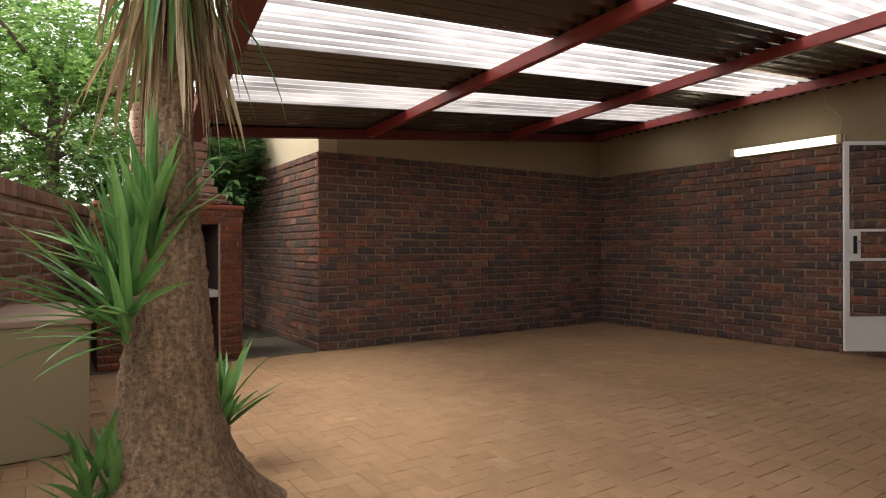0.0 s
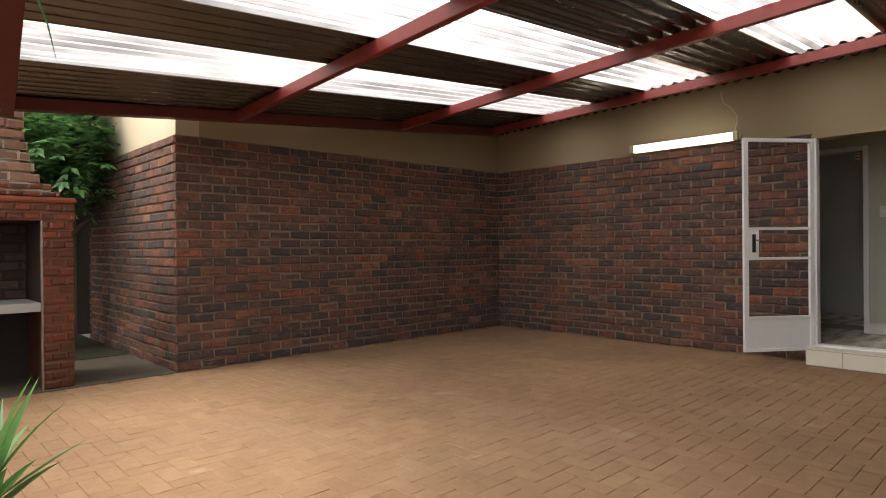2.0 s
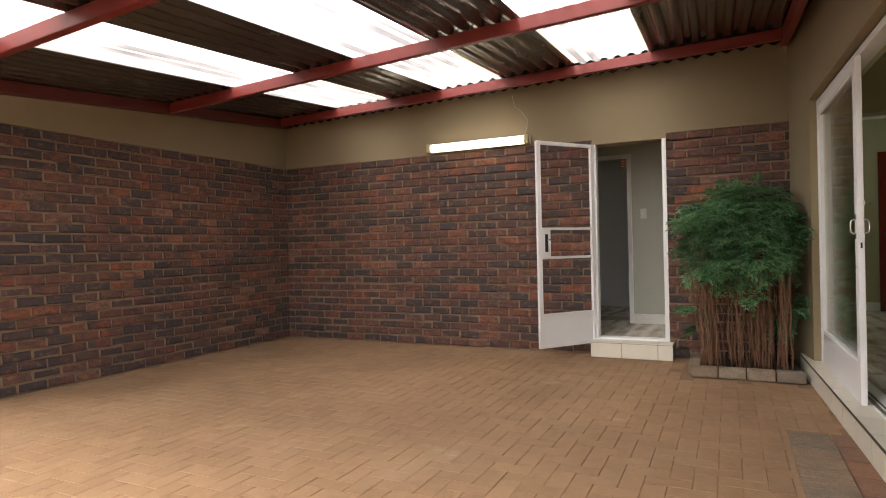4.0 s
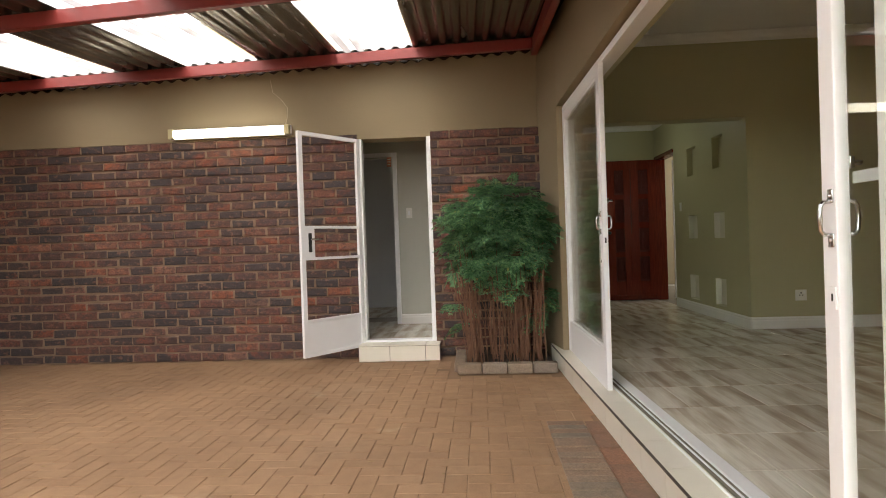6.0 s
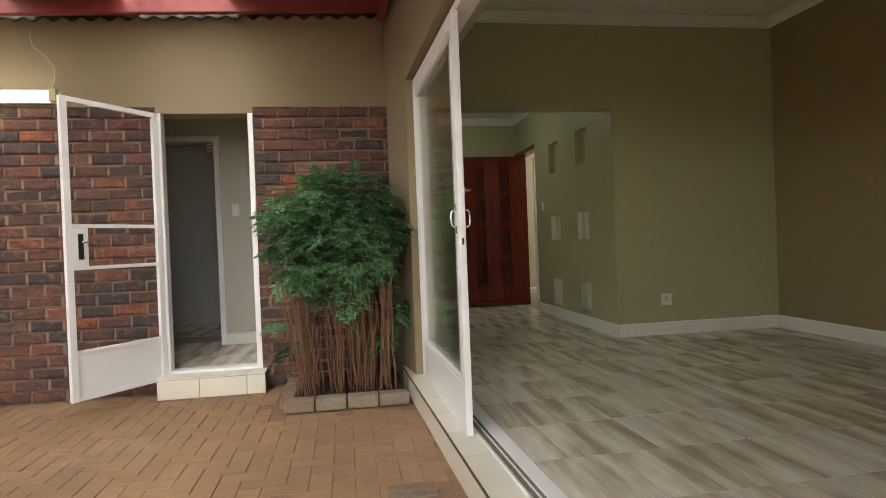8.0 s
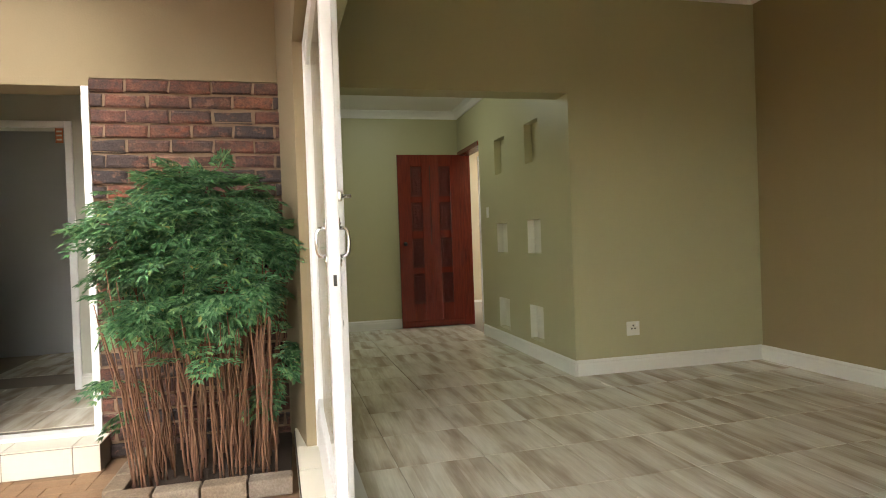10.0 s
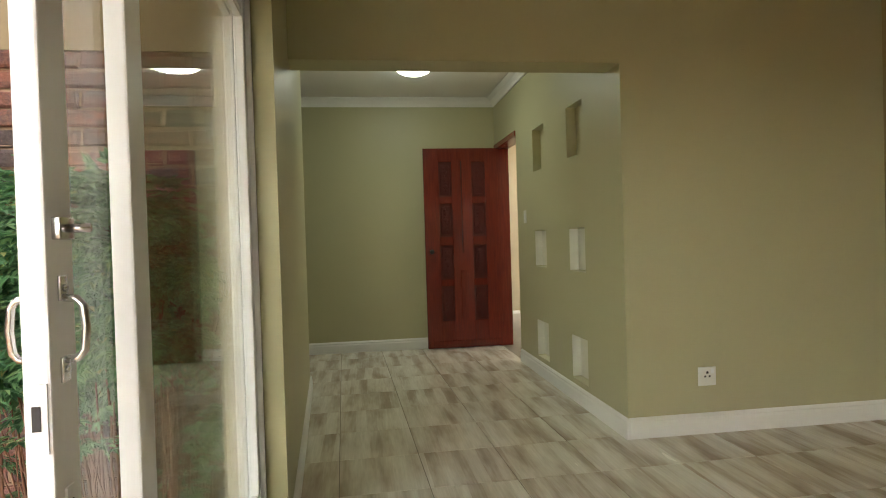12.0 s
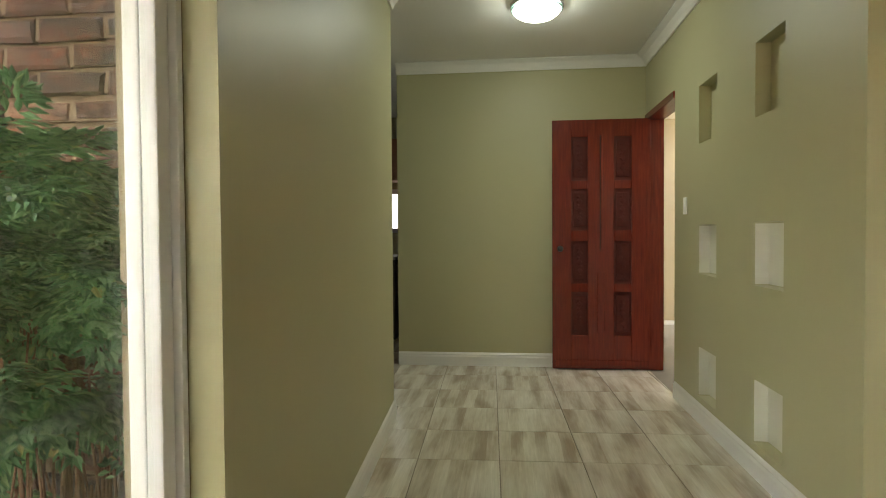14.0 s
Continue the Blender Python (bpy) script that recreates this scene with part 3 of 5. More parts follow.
def sheet(y0, y1, material, label):
    """One corrugated sheet running east, its ribs across y."""
    bm = bmesh.new()
    pitch, deep = 0.128, 0.014
    n = max(8, int(round((y1 - y0) / pitch * 12)))
    rows = []
    for i in range(n + 1):
        y = y0 + (y1 - y0) * i / n
        h = deep * math.tanh(1.8 * math.cos(math.tau * y / pitch)) / 0.947 + deep
        xs = [west_edge(y) - 0.03 + (XE + 0.05 - west_edge(y)) * k / 3 for k in range(4)]
        rows.append([bm.verts.new((x, y + 0.022 * (x - 3.0), roof_z(x, y) + h)) for x in xs])
    for r, s in zip(rows, rows[1:]):
        for k in range(3):
            bm.faces.new((r[k], r[k + 1], s[k + 1], s[k]))
    ob = part("roof_sheet", bm, material, smooth=True)
    return tagged(ob, label, "roof sheet", group="roof sheets")


OPAQUE, SEE = "weathered galvanised corrugated roof sheet", "white translucent corrugated roof sheet"
cuts = [(5.17, 6.2, 0), (4.5, 5.17, 1), (3.78, 4.5, 0), (3.1, 3.78, 1), (2.33, 3.1, 0), (1.62, 2.33, 1), (0.345, 1.62, 0)]
for y0, y1, see in cuts:
    sheet(y0 + 0.003, y1 - 0.003, CLEAR if see else STEEL, SEE if see else OPAQUE)

# metal flashing over the sheet ends along the brick wall
bm = bmesh.new()
fv = [bm.verts.new((x, y, roof_z(x, y) + dz)) for y in (0.4, 6.25) for x, dz in ((7.53, 0.036), (7.76, 0.04), (7.76, 0.055), (7.53, 0.039))]
for f in ((0, 1, 2, 3), (7, 6, 5, 4), (0, 4, 5, 1), (1, 5, 6, 2), (2, 6, 7, 3), (3, 7, 4, 0)):
    bm.faces.new([fv[i] for i in f])
tagged(part("roof_flashing", bm, STEEL), "galvanised flashing over the ends of the roof sheets", "flashing", kind="structure")

# added strip, shaped like the corrugations' scalloped shadow on the wall top
bm = bmesh.new()
rows = []
for k in range(361):
    y = 0.62 + (6.1 - 0.62) * k / 360
    dip = 0.014 * math.cos(math.tau * (y - 0.022 * 4.7) / 0.128)
    rows.append([bm.verts.new((x, y, z)) for x, z in ((7.722, roof_z(7.7, y) - 0.082 + dip), (7.706, roof_z(7.7, y) - 0.078 + dip), (7.706, roof_z(7.7, y) - 0.004), (7.722, roof_z(7.7, y) - 0.004))])
for r, q in zip(rows, rows[1:]):
    for k in range(4):
        bm.faces.new((r[k], r[(k + 1) % 4], q[(k + 1) % 4], q[k]))
bmesh.ops.recalc_face_normals(bm, faces=bm.faces)
tagged(part("roof_closer", bm, STEEL), "scalloped strip standing in for the shadow edge of the roof sheets", "flashing", kind="structure")

# roof over the house and the outbuilding, unseen from below
tagged(part("roof_house", boxes((2.0, 8.25, -3.4, 0.4, 3.3, 3.42), (8.25, 13.8, -1.75, 0.4, 3.3, 3.42), (XE + 0.03, 13.8, 0.4, 3.85, 3.3, 3.42)), STEEL), "low sheet metal roof over the house", "roof", kind="structure")
tagged(part("roof_outbuilding", boxes((XB - 0.25, XE + 0.02, 6.6, 9.5, 3.2, 3.3)), STEEL), "low sheet metal roof over the outbuilding", "roof", kind="structure")

# ---- sliding door ----


def slider(x0, x1, y, lead, handle=True, turn=0.0):
    """One aluminium leaf with a deep kick rail. lead: +1 if the leading stile is at x0."""
    z0, z1, t = HF - 0.002, Z_OPEN - 0.04, 0.017
    leafo = thing("sliding_door", "white enamelled steel sliding glass door leaf", "sliding door", ((x0 + x1) / 2, y, z0), "sliding door leaves")
    cx = (x0 + x1) / 2
    hw, h = (x1 - x0) / 2, z1 - z0
    for s in (-1, 1):
        sw = (0.075 if lead > 0 else 0.058) if s == -lead else 0.045
        part("stile", boxes((min(s * hw, s * (hw - sw)), max(s * hw, s * (hw - sw)), -t, t, 0, h), bevel=0.004), WHITE, leafo)
    inner = (-hw + (0.075 if lead > 0 else 0.045), hw - (0.058 if lead < 0 else 0.045))
    part("top_rail", boxes((*inner, -t + 0.002, t - 0.002, h - 0.07, h), bevel=0.003), WHITE, leafo)
    part("kick_rail", boxes((*inner, -t + 0.002, t - 0.002, 0, 0.24), bevel=0.003), WHITE, leafo)
    for zz in (0.24, h - 0.085):
        part("glazing_bead", boxes((*inner, -t + 0.006, t - 0.006, zz, zz + 0.015)), WHITE, leafo)
    pane = part("pane", boxes((inner[0] - 0.002, inner[1] + 0.002, -0.003, 0.003, 0.23, h - 0.06)), GLASS, leafo, "clear glass pane")
    pane.visible_shadow = False
    if handle:
        sx = -lead * hw + lead * (0.035 if lead > 0 else 0.04)
        hz, kz = (-0.08, -0.025) if lead < 0 else (-0.012, 0.0)
        for s in (-1, 1):
            bm = bmesh.new()
            pts = [(sx, s * t, 1.0 + hz), (sx, s * (t + 0.02), 1.003 + hz), (sx, s * (t + 0.027), 1.012 + hz), (sx, s * (t + 0.03), 1.042 + hz), (sx, s * (t + 0.027), 1.072 + hz), (sx, s * (t + 0.02), 1.081 + hz), (sx, s * t, 1.084 + hz)]
            tube(bm, pts, 0.0055, 10)
            for zz in (0.988 + hz, 1.096 + hz):
                box(bm, sx - 0.01, sx + 0.01, min(s * t, s * (t + 0.005)), max(s * t, s * (t + 0.005)), zz - 0.017, zz + 0.017, bevel=0.002)
                tube(bm, [(sx, s * (t + 0.004), zz), (sx, s * (t + 0.008), zz)], 0.005, 8)
            part("handle", bm, CHROME, leafo, "chrome pull handle", smooth=True)
            part("lock_plate", boxes((sx - 0.011, sx + 0.011, min(s * t, s * (t + 0.004)), max(s * t, s * (t + 0.004)), 0.765 + kz, 0.82 + kz), bevel=0.001), WHITE, leafo)
            part("keyhole", boxes((sx - 0.002, sx + 0.002, min(s * t, s * (t + 0.006)), max(s * t, s * (t + 0.006)), 0.785 + kz, 0.803 + kz)), BLACK, leafo, "dark keyhole")
        ex = -lead * hw
        part("edge_lock", boxes((min(ex, ex - lead * 0.003), max(ex, ex - lead * 0.003), -0.013, 0.013, 0.875, 0.965)), WHITE, leafo, "white edge lock plate")
        part("bolt_slot", boxes((min(ex, ex - lead * 0.005), max(ex, ex - lead * 0.005), -0.005, 0.005, 0.905, 0.937)), BLACK, leafo, "dark bolt slot")
        bm = bmesh.new()
        box(bm, sx - 0.02, sx + 0.02, -t - 0.012, -t, 1.16 + hz, 1.19 + hz, bevel=0.002)
        tube(bm, [(sx, -t - 0.01, 1.175 + hz), (sx, -t - 0.04, 1.175 + hz)], 0.006, 8)
        part("latch", bm, CHROME, leafo, "small chrome latch", smooth=True)
    if handle and lead < 0:
        x = hw - 0.06
        part("hasp", boxes((x - 0.11, x, -t - 0.009, -t - 0.005, 1.043, 1.071), (x - 0.2, x - 0.11, -t - 0.009, -t - 0.005, 1.065, 1.077), (x - 0.2, x - 0.11, -t - 0.009, -t - 0.005, 1.037, 1.049), (x - 0.215, x - 0.2, -t - 0.009, -t - 0.005, 1.037, 1.077)), plain("zinc_plate", (0.6, 0.62, 0.63), 0.35, metal=0.2, var=0.08), leafo, "flat steel hasp strap")
    leafo.rotation_euler = (0, 0, radians(turn))
    return skewed(leafo)


slider(5.705, 7.087, 0.432, 1, True, -1.2)
slider(5.91, 7.087, 0.395, 1, False, -1.2)
slider(2.37, 3.55, 0.41, -1)
slider(2.37, 3.4, 0.373, -1, False)
frame_o = tagged(part("window_1", boxes((X_OPEN0, X_OPEN0 + 0.06, 0.349, 0.44, HF, Z_OPEN), (X_OPEN1 - 0.022, X_OPEN1, 0.349, 0.44, HF, Z_OPEN), (X_OPEN0 + 0.06, X_OPEN1 - 0.022, 0.349, 0.44, Z_OPEN - 0.045, Z_OPEN), bevel=0.003), WHITE), "white steel frame of the sliding door", "door frame", kind="structure")
skewed(frame_o)
part("track", boxes((X_OPEN0 + 0.06, X_OPEN1 - 0.022, 0.29, 0.35, HF - 0.004, HF + 0.014), (X_OPEN0 + 0.06, X_OPEN1 - 0.022, 0.372, 0.375, HF - 0.004, HF + 0.012), (X_OPEN0 + 0.06, X_OPEN1 - 0.022, 0.409, 0.412, HF - 0.004, HF + 0.012)), WHITE, frame_o, "white sliding track")
part("track_bed", boxes((X_OPEN0 + 0.06, X_OPEN1 - 0.022, 0.35, 0.388, HF - 0.03, HF + 0.003)), plain("dirty_track", (0.2, 0.175, 0.14), 0.7, var=0.4, scale=20), frame_o, "dark dirty track groove")

# tiled sill below the sliding door
sill = tagged(part("sill", boxes((2.1, 7.4, 0.36, 0.53, -0.05, HF - 0.008)), GROUT), "cream tiled door sill and riser", "sill", kind="structure")
for i in range(16):
    x = 2.1 + i * 0.335
    part("tile", boxes((x, x + 0.33, 0.392, 0.54, HF - 0.008, HF), bevel=0.0015), STEPTILE, sill)
    part("tile", boxes((x, x + 0.33, 0.53, 0.541, 0.0, HF - 0.014), bevel=0.0015), STEPTILE, sill)
part("edge_trim", boxes((2.1, 7.4, 0.5405, 0.546, HF - 0.013, HF - 0.001)), plain("sill_trim", (0.07, 0.052, 0.04), 0.5), sill, "dark edge trim of the sill")

# ---- security gate and its doorway ----
tagged(part("door_1", boxes((XE - 0.004, XE + 0.1, 1.61, 1.65, HF, 2.12), (XE - 0.004, XE + 0.1, 2.28, 2.32, HF, 2.12), (XE - 0.004, XE + 0.1, 1.65, 2.28, HF - 0.002, HF + 0.02), bevel=0.004), WHITE), "white steel door frame in brickwork", "door frame", kind="structure")
step = tagged(part("step", boxes((7.553, XE + 0.2, 1.572, 2.328, -0.05, HF - 0.008)), GROUT), "cream tiled doorstep", "step", kind="structure")
skewed(sill)
for y0, y1 in ((1.57, 1.70), (1.705, 2.035), (2.04, 2.33)):
    part("tile", boxes((7.545, 7.553, y0, y1, 0.0, HF - 0.012), bevel=0.0015), STEPTILE, step)
    part("tile", boxes((7.545, XE + 0.0, y0, y1, HF - 0.008, HF), bevel=0.0015), STEPTILE, step)

gate = thing("security_gate", "white steel framed mesh security gate standing open", "security gate", (XE - 0.01, 2.31, 0.115))
gate.rotation_euler = (0, 0, math.atan2(2.729 - 2.31, 7.16 - 7.73))
GW, GH = 0.715, 2.0
for x0, x1 in ((0, 0.04), (GW - 0.045, GW)):
    part("upright", boxes((x0, x1, -0.016, 0.016, 0, GH), bevel=0.003), WHITE, gate)
for z0, z1 in ((0, 0.03), (0.305, 0.33), (0.86, 0.885), (1.14, 1.165), (GH - 0.035, GH)):
    part("rail", boxes((0.04, GW - 0.045, -0.014, 0.014, z0, z1), bevel=0.003), WHITE, gate)
part("kick_plate", boxes((0.04, GW - 0.045, -0.004, 0.004, 0.03, 0.305)), WHITE, gate, "plain white steel kick plate")
part("lock_box", boxes((GW - 0.15, GW - 0.045, -0.013, 0.013, 0.885, 1.14), bevel=0.003), WHITE, gate, "white lock box")
for s in (-1, 1):
    plate = part("lock_plate", boxes((GW - 0.115, GW - 0.08, min(s * 0.013, s * 0.018), max(s * 0.013, s * 0.018), 0.93, 1.1), bevel=0.002), BLACK, gate, "black lock plate")
    bm = bmesh.new()
    tube(bm, [(GW - 0.098, s * 0.018, 1.045), (GW - 0.098, s * 0.05, 1.045), (GW - 0.11, s * 0.056, 1.045), (GW - 0.2, s * 0.056, 1.045)], 0.008, 8)
    part("lever", bm, CHROME, gate, "chrome lever handle", smooth=True)

for z in (0.22, 1.02, 1.78):
    bm = bmesh.new()
    tube(bm, [(-0.008, 0.0, z - 0.045), (-0.008, 0.0, z + 0.045)], 0.009, 10)
    part("hinge", bm, WHITE, gate, "white painted hinge", smooth=True)

# ---- fluorescent light ----
lamp = thing("fluorescent_light", "lit single-tube fluorescent fitting with yellowed ends", "wall light", (XE + 0.01, 3.56, 2.235))
part("batten", boxes((-0.05, 0.0, -0.6, 0.6, -0.045, 0.05), bevel=0.004), SKIRT, lamp)
bm = bmesh.new()
prism(bm, [(-0.051, -0.043), (-0.085, -0.036), (-0.1, -0.008), (-0.094, 0.028), (-0.051, 0.043)], -0.55, 0.55, Matrix(((1, 0, 0, 0), (0, 0, 1, 0), (0, 1, 0, 0), (0, 0, 0, 1))))
bmesh.ops.recalc_face_normals(bm, faces=bm.faces)
part("diffuser", bm, TUBE, lamp, "glowing white diffuser")
for s in (-1, 1):
    part("end_cap", boxes((-0.1, -0.05, min(s * 0.55, s * 0.6), max(s * 0.55, s * 0.6), -0.047, 0.047), bevel=0.006), plain("aged_plastic", (0.5, 0.44, 0.24), 0.5), lamp, "yellowed plastic end cap")

# ---- passage: lamp, door, socket, switch ----
dome = thing("ceiling_light", "round lit glass dome light on the ceiling", "ceiling light", (9.85, -0.5, ZP))
bm = bmesh.new()
prism(bm, [(0.17 * math.cos(a * math.tau / 40), 0.17 * math.sin(a * math.tau / 40)) for a in range(40)], -0.025, 0.0)
part("rim", bm, CHROME, dome, "thin chrome rim")
TEAL = plain("teal_glass_edge", (0.3, 0.5, 0.46), 0.25, var=0.3, scale=40, bump=0.1)
bm = bmesh.new()
for k in range(44):
    a = k * math.tau / 44
    bmesh.ops.create_uvsphere(bm, u_segments=8, v_segments=6, radius=0.0085, matrix=Matrix.Translation((0.157 * math.cos(a), 0.157 * math.sin(a), -0.034)))
part("beaded_edge", bm, TEAL, dome, "teal beaded glass edge", smooth=True)
bm = bmesh.new()
bmesh.ops.create_uvsphere(bm, u_segments=32, v_segments=16, radius=0.155)
bmesh.ops.bisect_plane(bm, geom=bm.verts[:] + bm.edges[:] + bm.faces[:], plane_co=(0, 0, 0), plane_no=(0, 0, 1), clear_outer=True)
for v in bm.verts:
    v.co.z = v.co.z * 0.5 - 0.025
part("glass_dome", bm, DOME, dome, "glowing frosted glass dome", smooth=True)


def panel_door():
    """Carved eight-panel door leaf, hinged at the origin, reaching along +y."""
    W, H, T = 0.79, 2.06, 0.02
    CARVED = plain("carved_wood", (0.085, 0.011, 0.006), 0.5, var=0.5, scale=30, fine=70, bump=0.35, dist=0.005, spec=0.25)
    d = thing("entrance_door", "red-brown varnished wooden door with carved panels, standing open", "door", (11.02, -1.47, HF + 0.01))
    cols = ((0.15, 0.29), (0.5, 0.635))
    for y0, y1 in ((0.0, 0.15), (0.29, 0.5), (0.635, W)):
        part("stile", boxes((-T, T, y0, y1, 0, H), bevel=0.003), MERANTI, d)
    zs = [0.0, 0.28, 0.64, 0.71, 1.06, 1.15, 1.49, 1.56, 1.92, H]
    for i in range(0, 9, 2):
        for y0, y1 in cols:
            part("rail", boxes((-T + 0.001, T - 0.001, y0, y1, zs[i], zs[i + 1]), bevel=0.003), MERANTI, d)
    for i in range(1, 8, 2):
        z0, z1 = zs[i], zs[i + 1]
        for y0, y1 in cols:
            p = part("panel", boxes((-0.006, 0.006, y0, y1, z0, z1)), CARVED, d, "dark carved panel")
            yc, zc = (y0 + y1) / 2, (z0 + z1) / 2
            bm = bmesh.new()
            box(bm, -0.011, 0.011, y0 + 0.02, y1 - 0.02, z0 + 0.03, z1 - 0.03, bevel=0.004)
            for k in range(-3, 4):
                # a carved trail of diamonds and buds
                r = 0.03 if k % 2 == 0 else 0.017
                m = Matrix.Translation((0, yc + (0.012 if k % 2 else 0) * (1 if k > 0 else -1), zc + k * (z1 - z0) * 0.105)) @ Matrix.Rotation(radians(45), 4, "X")
                box(bm, -0.017, 0.017, -r * 0.6, r * 0.6, -r * 0.6, r * 0.6, m, bevel=0.004)
            part("raised_field", bm, CARVED, p)
    # nothing is cut here: a flat strip's dark colour gives the groove's shade
    GROOVE = plain("groove_shade_strip", (0.03, 0.005, 0.004), 0.6, var=0.3)
    part("centre_bead", boxes((-T - 0.006, -T + 0.001, 0.383, 0.397, 0.98, 1.93), bevel=0.002), MERANTI, d, "raised centre bead")
    part("groove", boxes((-T - 0.001, -T + 0.002, 0.397, 0.405, 0.98, 1.93)), GROOVE, d, "flat dark strip beside the bead, for the shade of a groove")
    part("centre_panel", boxes((-T - 0.007, -T + 0.001, 0.365, 0.425, 0.3, 0.8), bevel=0.004), MERANTI, d, "raised centre slat")
    part("weather_bar", boxes((-T - 0.012, -T + 0.001, 0.02, W - 0.02, 0.02, 0.075), bevel=0.008), MERANTI, d)
    bm = bmesh.new()
    tube(bm, [(-T, W - 0.06, 1.0), (-T - 0.045, W - 0.06, 1.0)], 0.01, 10)
    bmesh.ops.create_uvsphere(bm, u_segments=12, v_segments=8, radius=0.025, matrix=Matrix.Translation((-T - 0.055, W - 0.06, 1.0)))
    part("knob", bm, BLACK, d, "dark door knob", smooth=True)
    return d


panel_door()
tagged(part("door_2", boxes((10.19, 10.232, YP - 0.13, YP - 0.004, HF, 2.26), (11.04, 11.09, YP - 0.132, YP + 0.012, HF, 2.26), (10.232, 11.04, YP - 0.13, YP + 0.012, 2.21, 2.26), bevel=0.003), MERANTI), "dark varnished wooden door frame", "door frame", kind="structure")

# ---- outside the entrance, kitchen, scullery ----
# the piece at x=14 is unseen, added to hold back daylight
porch = wall("wall_porch", "bright cream garden wall beyond the entrance, unseen east end added", CREAM, (8.9, 14.0, -3.7, -3.5, -0.1, 2.7), (8.9, 9.0, -3.5, YP - 0.2, -0.1, 2.9), (14.0, 14.1, -3.7, YP - 0.2, -0.1, 2.9))
# unseen slab; leaves only a slot of sky so less light gets in
tagged(part("porch_roof", boxes((9.0, 14.0, -3.0, YP - 0.2, 2.75, 2.85)), CEIL), "unseen pale slab added over the porch to cut daylight", "ceiling", kind="structure")
tagged(part("porch_floor", boxes((XA + 0.2, 14.0, -3.5, YP - 0.14, -0.1, HF - 0.01)), SLAB), "pale concrete porch floor", "floor", kind="structure")
pg = thing("entrance_gate", "white steel gate outside the entrance door", "security gate", (10.3, -1.7, HF))
for x0, x1 in ((0.0, 0.04), (0.7, 0.74)):
    part("upright", boxes((x0, x1, -0.015, 0.015, 0.02, 2.05), bevel=0.003), WHITE, pg)
for z in (0.03, 0.55, 1.05, 1.55, 2.02):
    part("rail", boxes((0.04, 0.7, -0.01, 0.01, z, z + 0.03), bevel=0.002), WHITE, pg)

cab = thing("kitchen_cabinet", "dark kitchen base cabinet with a pale top", "cabinet", (12.6, 2.0, HF))
part("body", boxes((-0.3, 0.3, -1.1, 1.2, 0, 0.86)), plain("dark_cupboard", (0.06, 0.045, 0.035), 0.5), cab)
part("worktop", boxes((-0.32, 0.32, -1.12, 1.22, 0.86, 0.9), bevel=0.005), SLAB, cab)
wc = thing("wall_cabinet", "orange-brown wooden wall cabinet", "cabinet", (13.2, 1.6, 1.93))
part("body", boxes((-0.16, 0.2, -0.7, 0.8, 0, 0.5)), plain("orange_wood", (0.42, 0.2, 0.1), 0.45), wc)
for y in (-0.7, -0.19, 0.32):
    part("door", boxes((-0.18, -0.162, y + 0.005, y + 0.48, 0.005, 0.495), bevel=0.002), plain("orange_wood_door", (0.46, 0.22, 0.11), 0.45), wc)
win = tagged(part("window_2", boxes((13.36, 13.4, 0.72, 0.78, 1.3, 1.85), (13.36, 13.4, 2.0, 2.06, 1.3, 1.85), (13.36, 13.4, 0.78, 2.0, 1.79, 1.85), (13.36, 13.4, 0.78, 2.0, 1.3, 1.36)), WHITE), "white kitchen window frame", "window", kind="structure")
part("pane", boxes((13.37, 13.39, 0.78, 2.0, 1.36, 1.79)), lit("daylight_pane", (0.95, 1.0, 1.0), 0.14), win, "bright frosted pane")

tagged(part("door_3", boxes((9.03, 9.06, 2.12, 2.17, HF, 2.18), (9.03, 9.06, 2.17, 2.9, 2.13, 2.18), bevel=0.004), WHITE), "white inner door frame", "door frame", kind="structure")


def plate(name, label, at, w, h, normal_x, details):
    """A plastic wall plate; normal_x: it faces -x, otherwise +y."""
    ob = thing(name, label, name.split("_")[-1], at)
    if not normal_x:
        ob.rotation_euler = (0, 0, radians(-90))
    part("plate", boxes((-0.009, -0.001, -w / 2, w / 2, -h / 2, h / 2), bevel=0.003), PVC, ob)
    for nm, y, z, dy, dz, mt in details:
        part(nm, boxes((-0.0115, -0.009, y - dy, y + dy, z - dz, z + dz)), mt, ob)
    return ob


HOLES = [("socket_hole", 0.0, 0.022, 0.006, 0.006, BLACK), ("socket_hole", -0.013, 0.0, 0.005, 0.005, BLACK), ("socket_hole", 0.013, 0.0, 0.005, 0.005, BLACK), ("rocker", -0.03, 0.03, 0.009, 0.014, WHITE)]
plate("wall_socket", "white three-pin wall socket above the skirting", (XA, -1.925, 0.47), 0.105, 0.105, True, HOLES)
plate("light_switch", "white light switch beside the entrance", (9.97, YP, 1.46), 0.07, 0.11, False, [("rocker", 0.0, 0.0, 0.012, 0.022, WHITE)])
plate("light_switch", "white light switch on the scullery wall", (9.05, 1.99, 1.46), 0.07, 0.12, True, [("rocker", 0.0, 0.0, 0.012, 0.022, WHITE)])

tag = thing("paper_tag", "small orange and white paper tag hanging in the inner doorway", "tag", (9.065, 2.215, 2.02))
part("sheet", boxes((0.0, 0.004, -0.026, 0.026, 0.0, 0.112)), plain("orange_paper", (0.6, 0.2, 0.1), 0.7), tag)
for z in (0.018, 0.05, 0.08):
    part("print_bar", boxes((-0.002, 0.0, -0.018, 0.018, z, z + 0.012)), PVC, tag, "pale printed bar")

# loose cable from the roof to the fluorescent light
bm = bmesh.new()
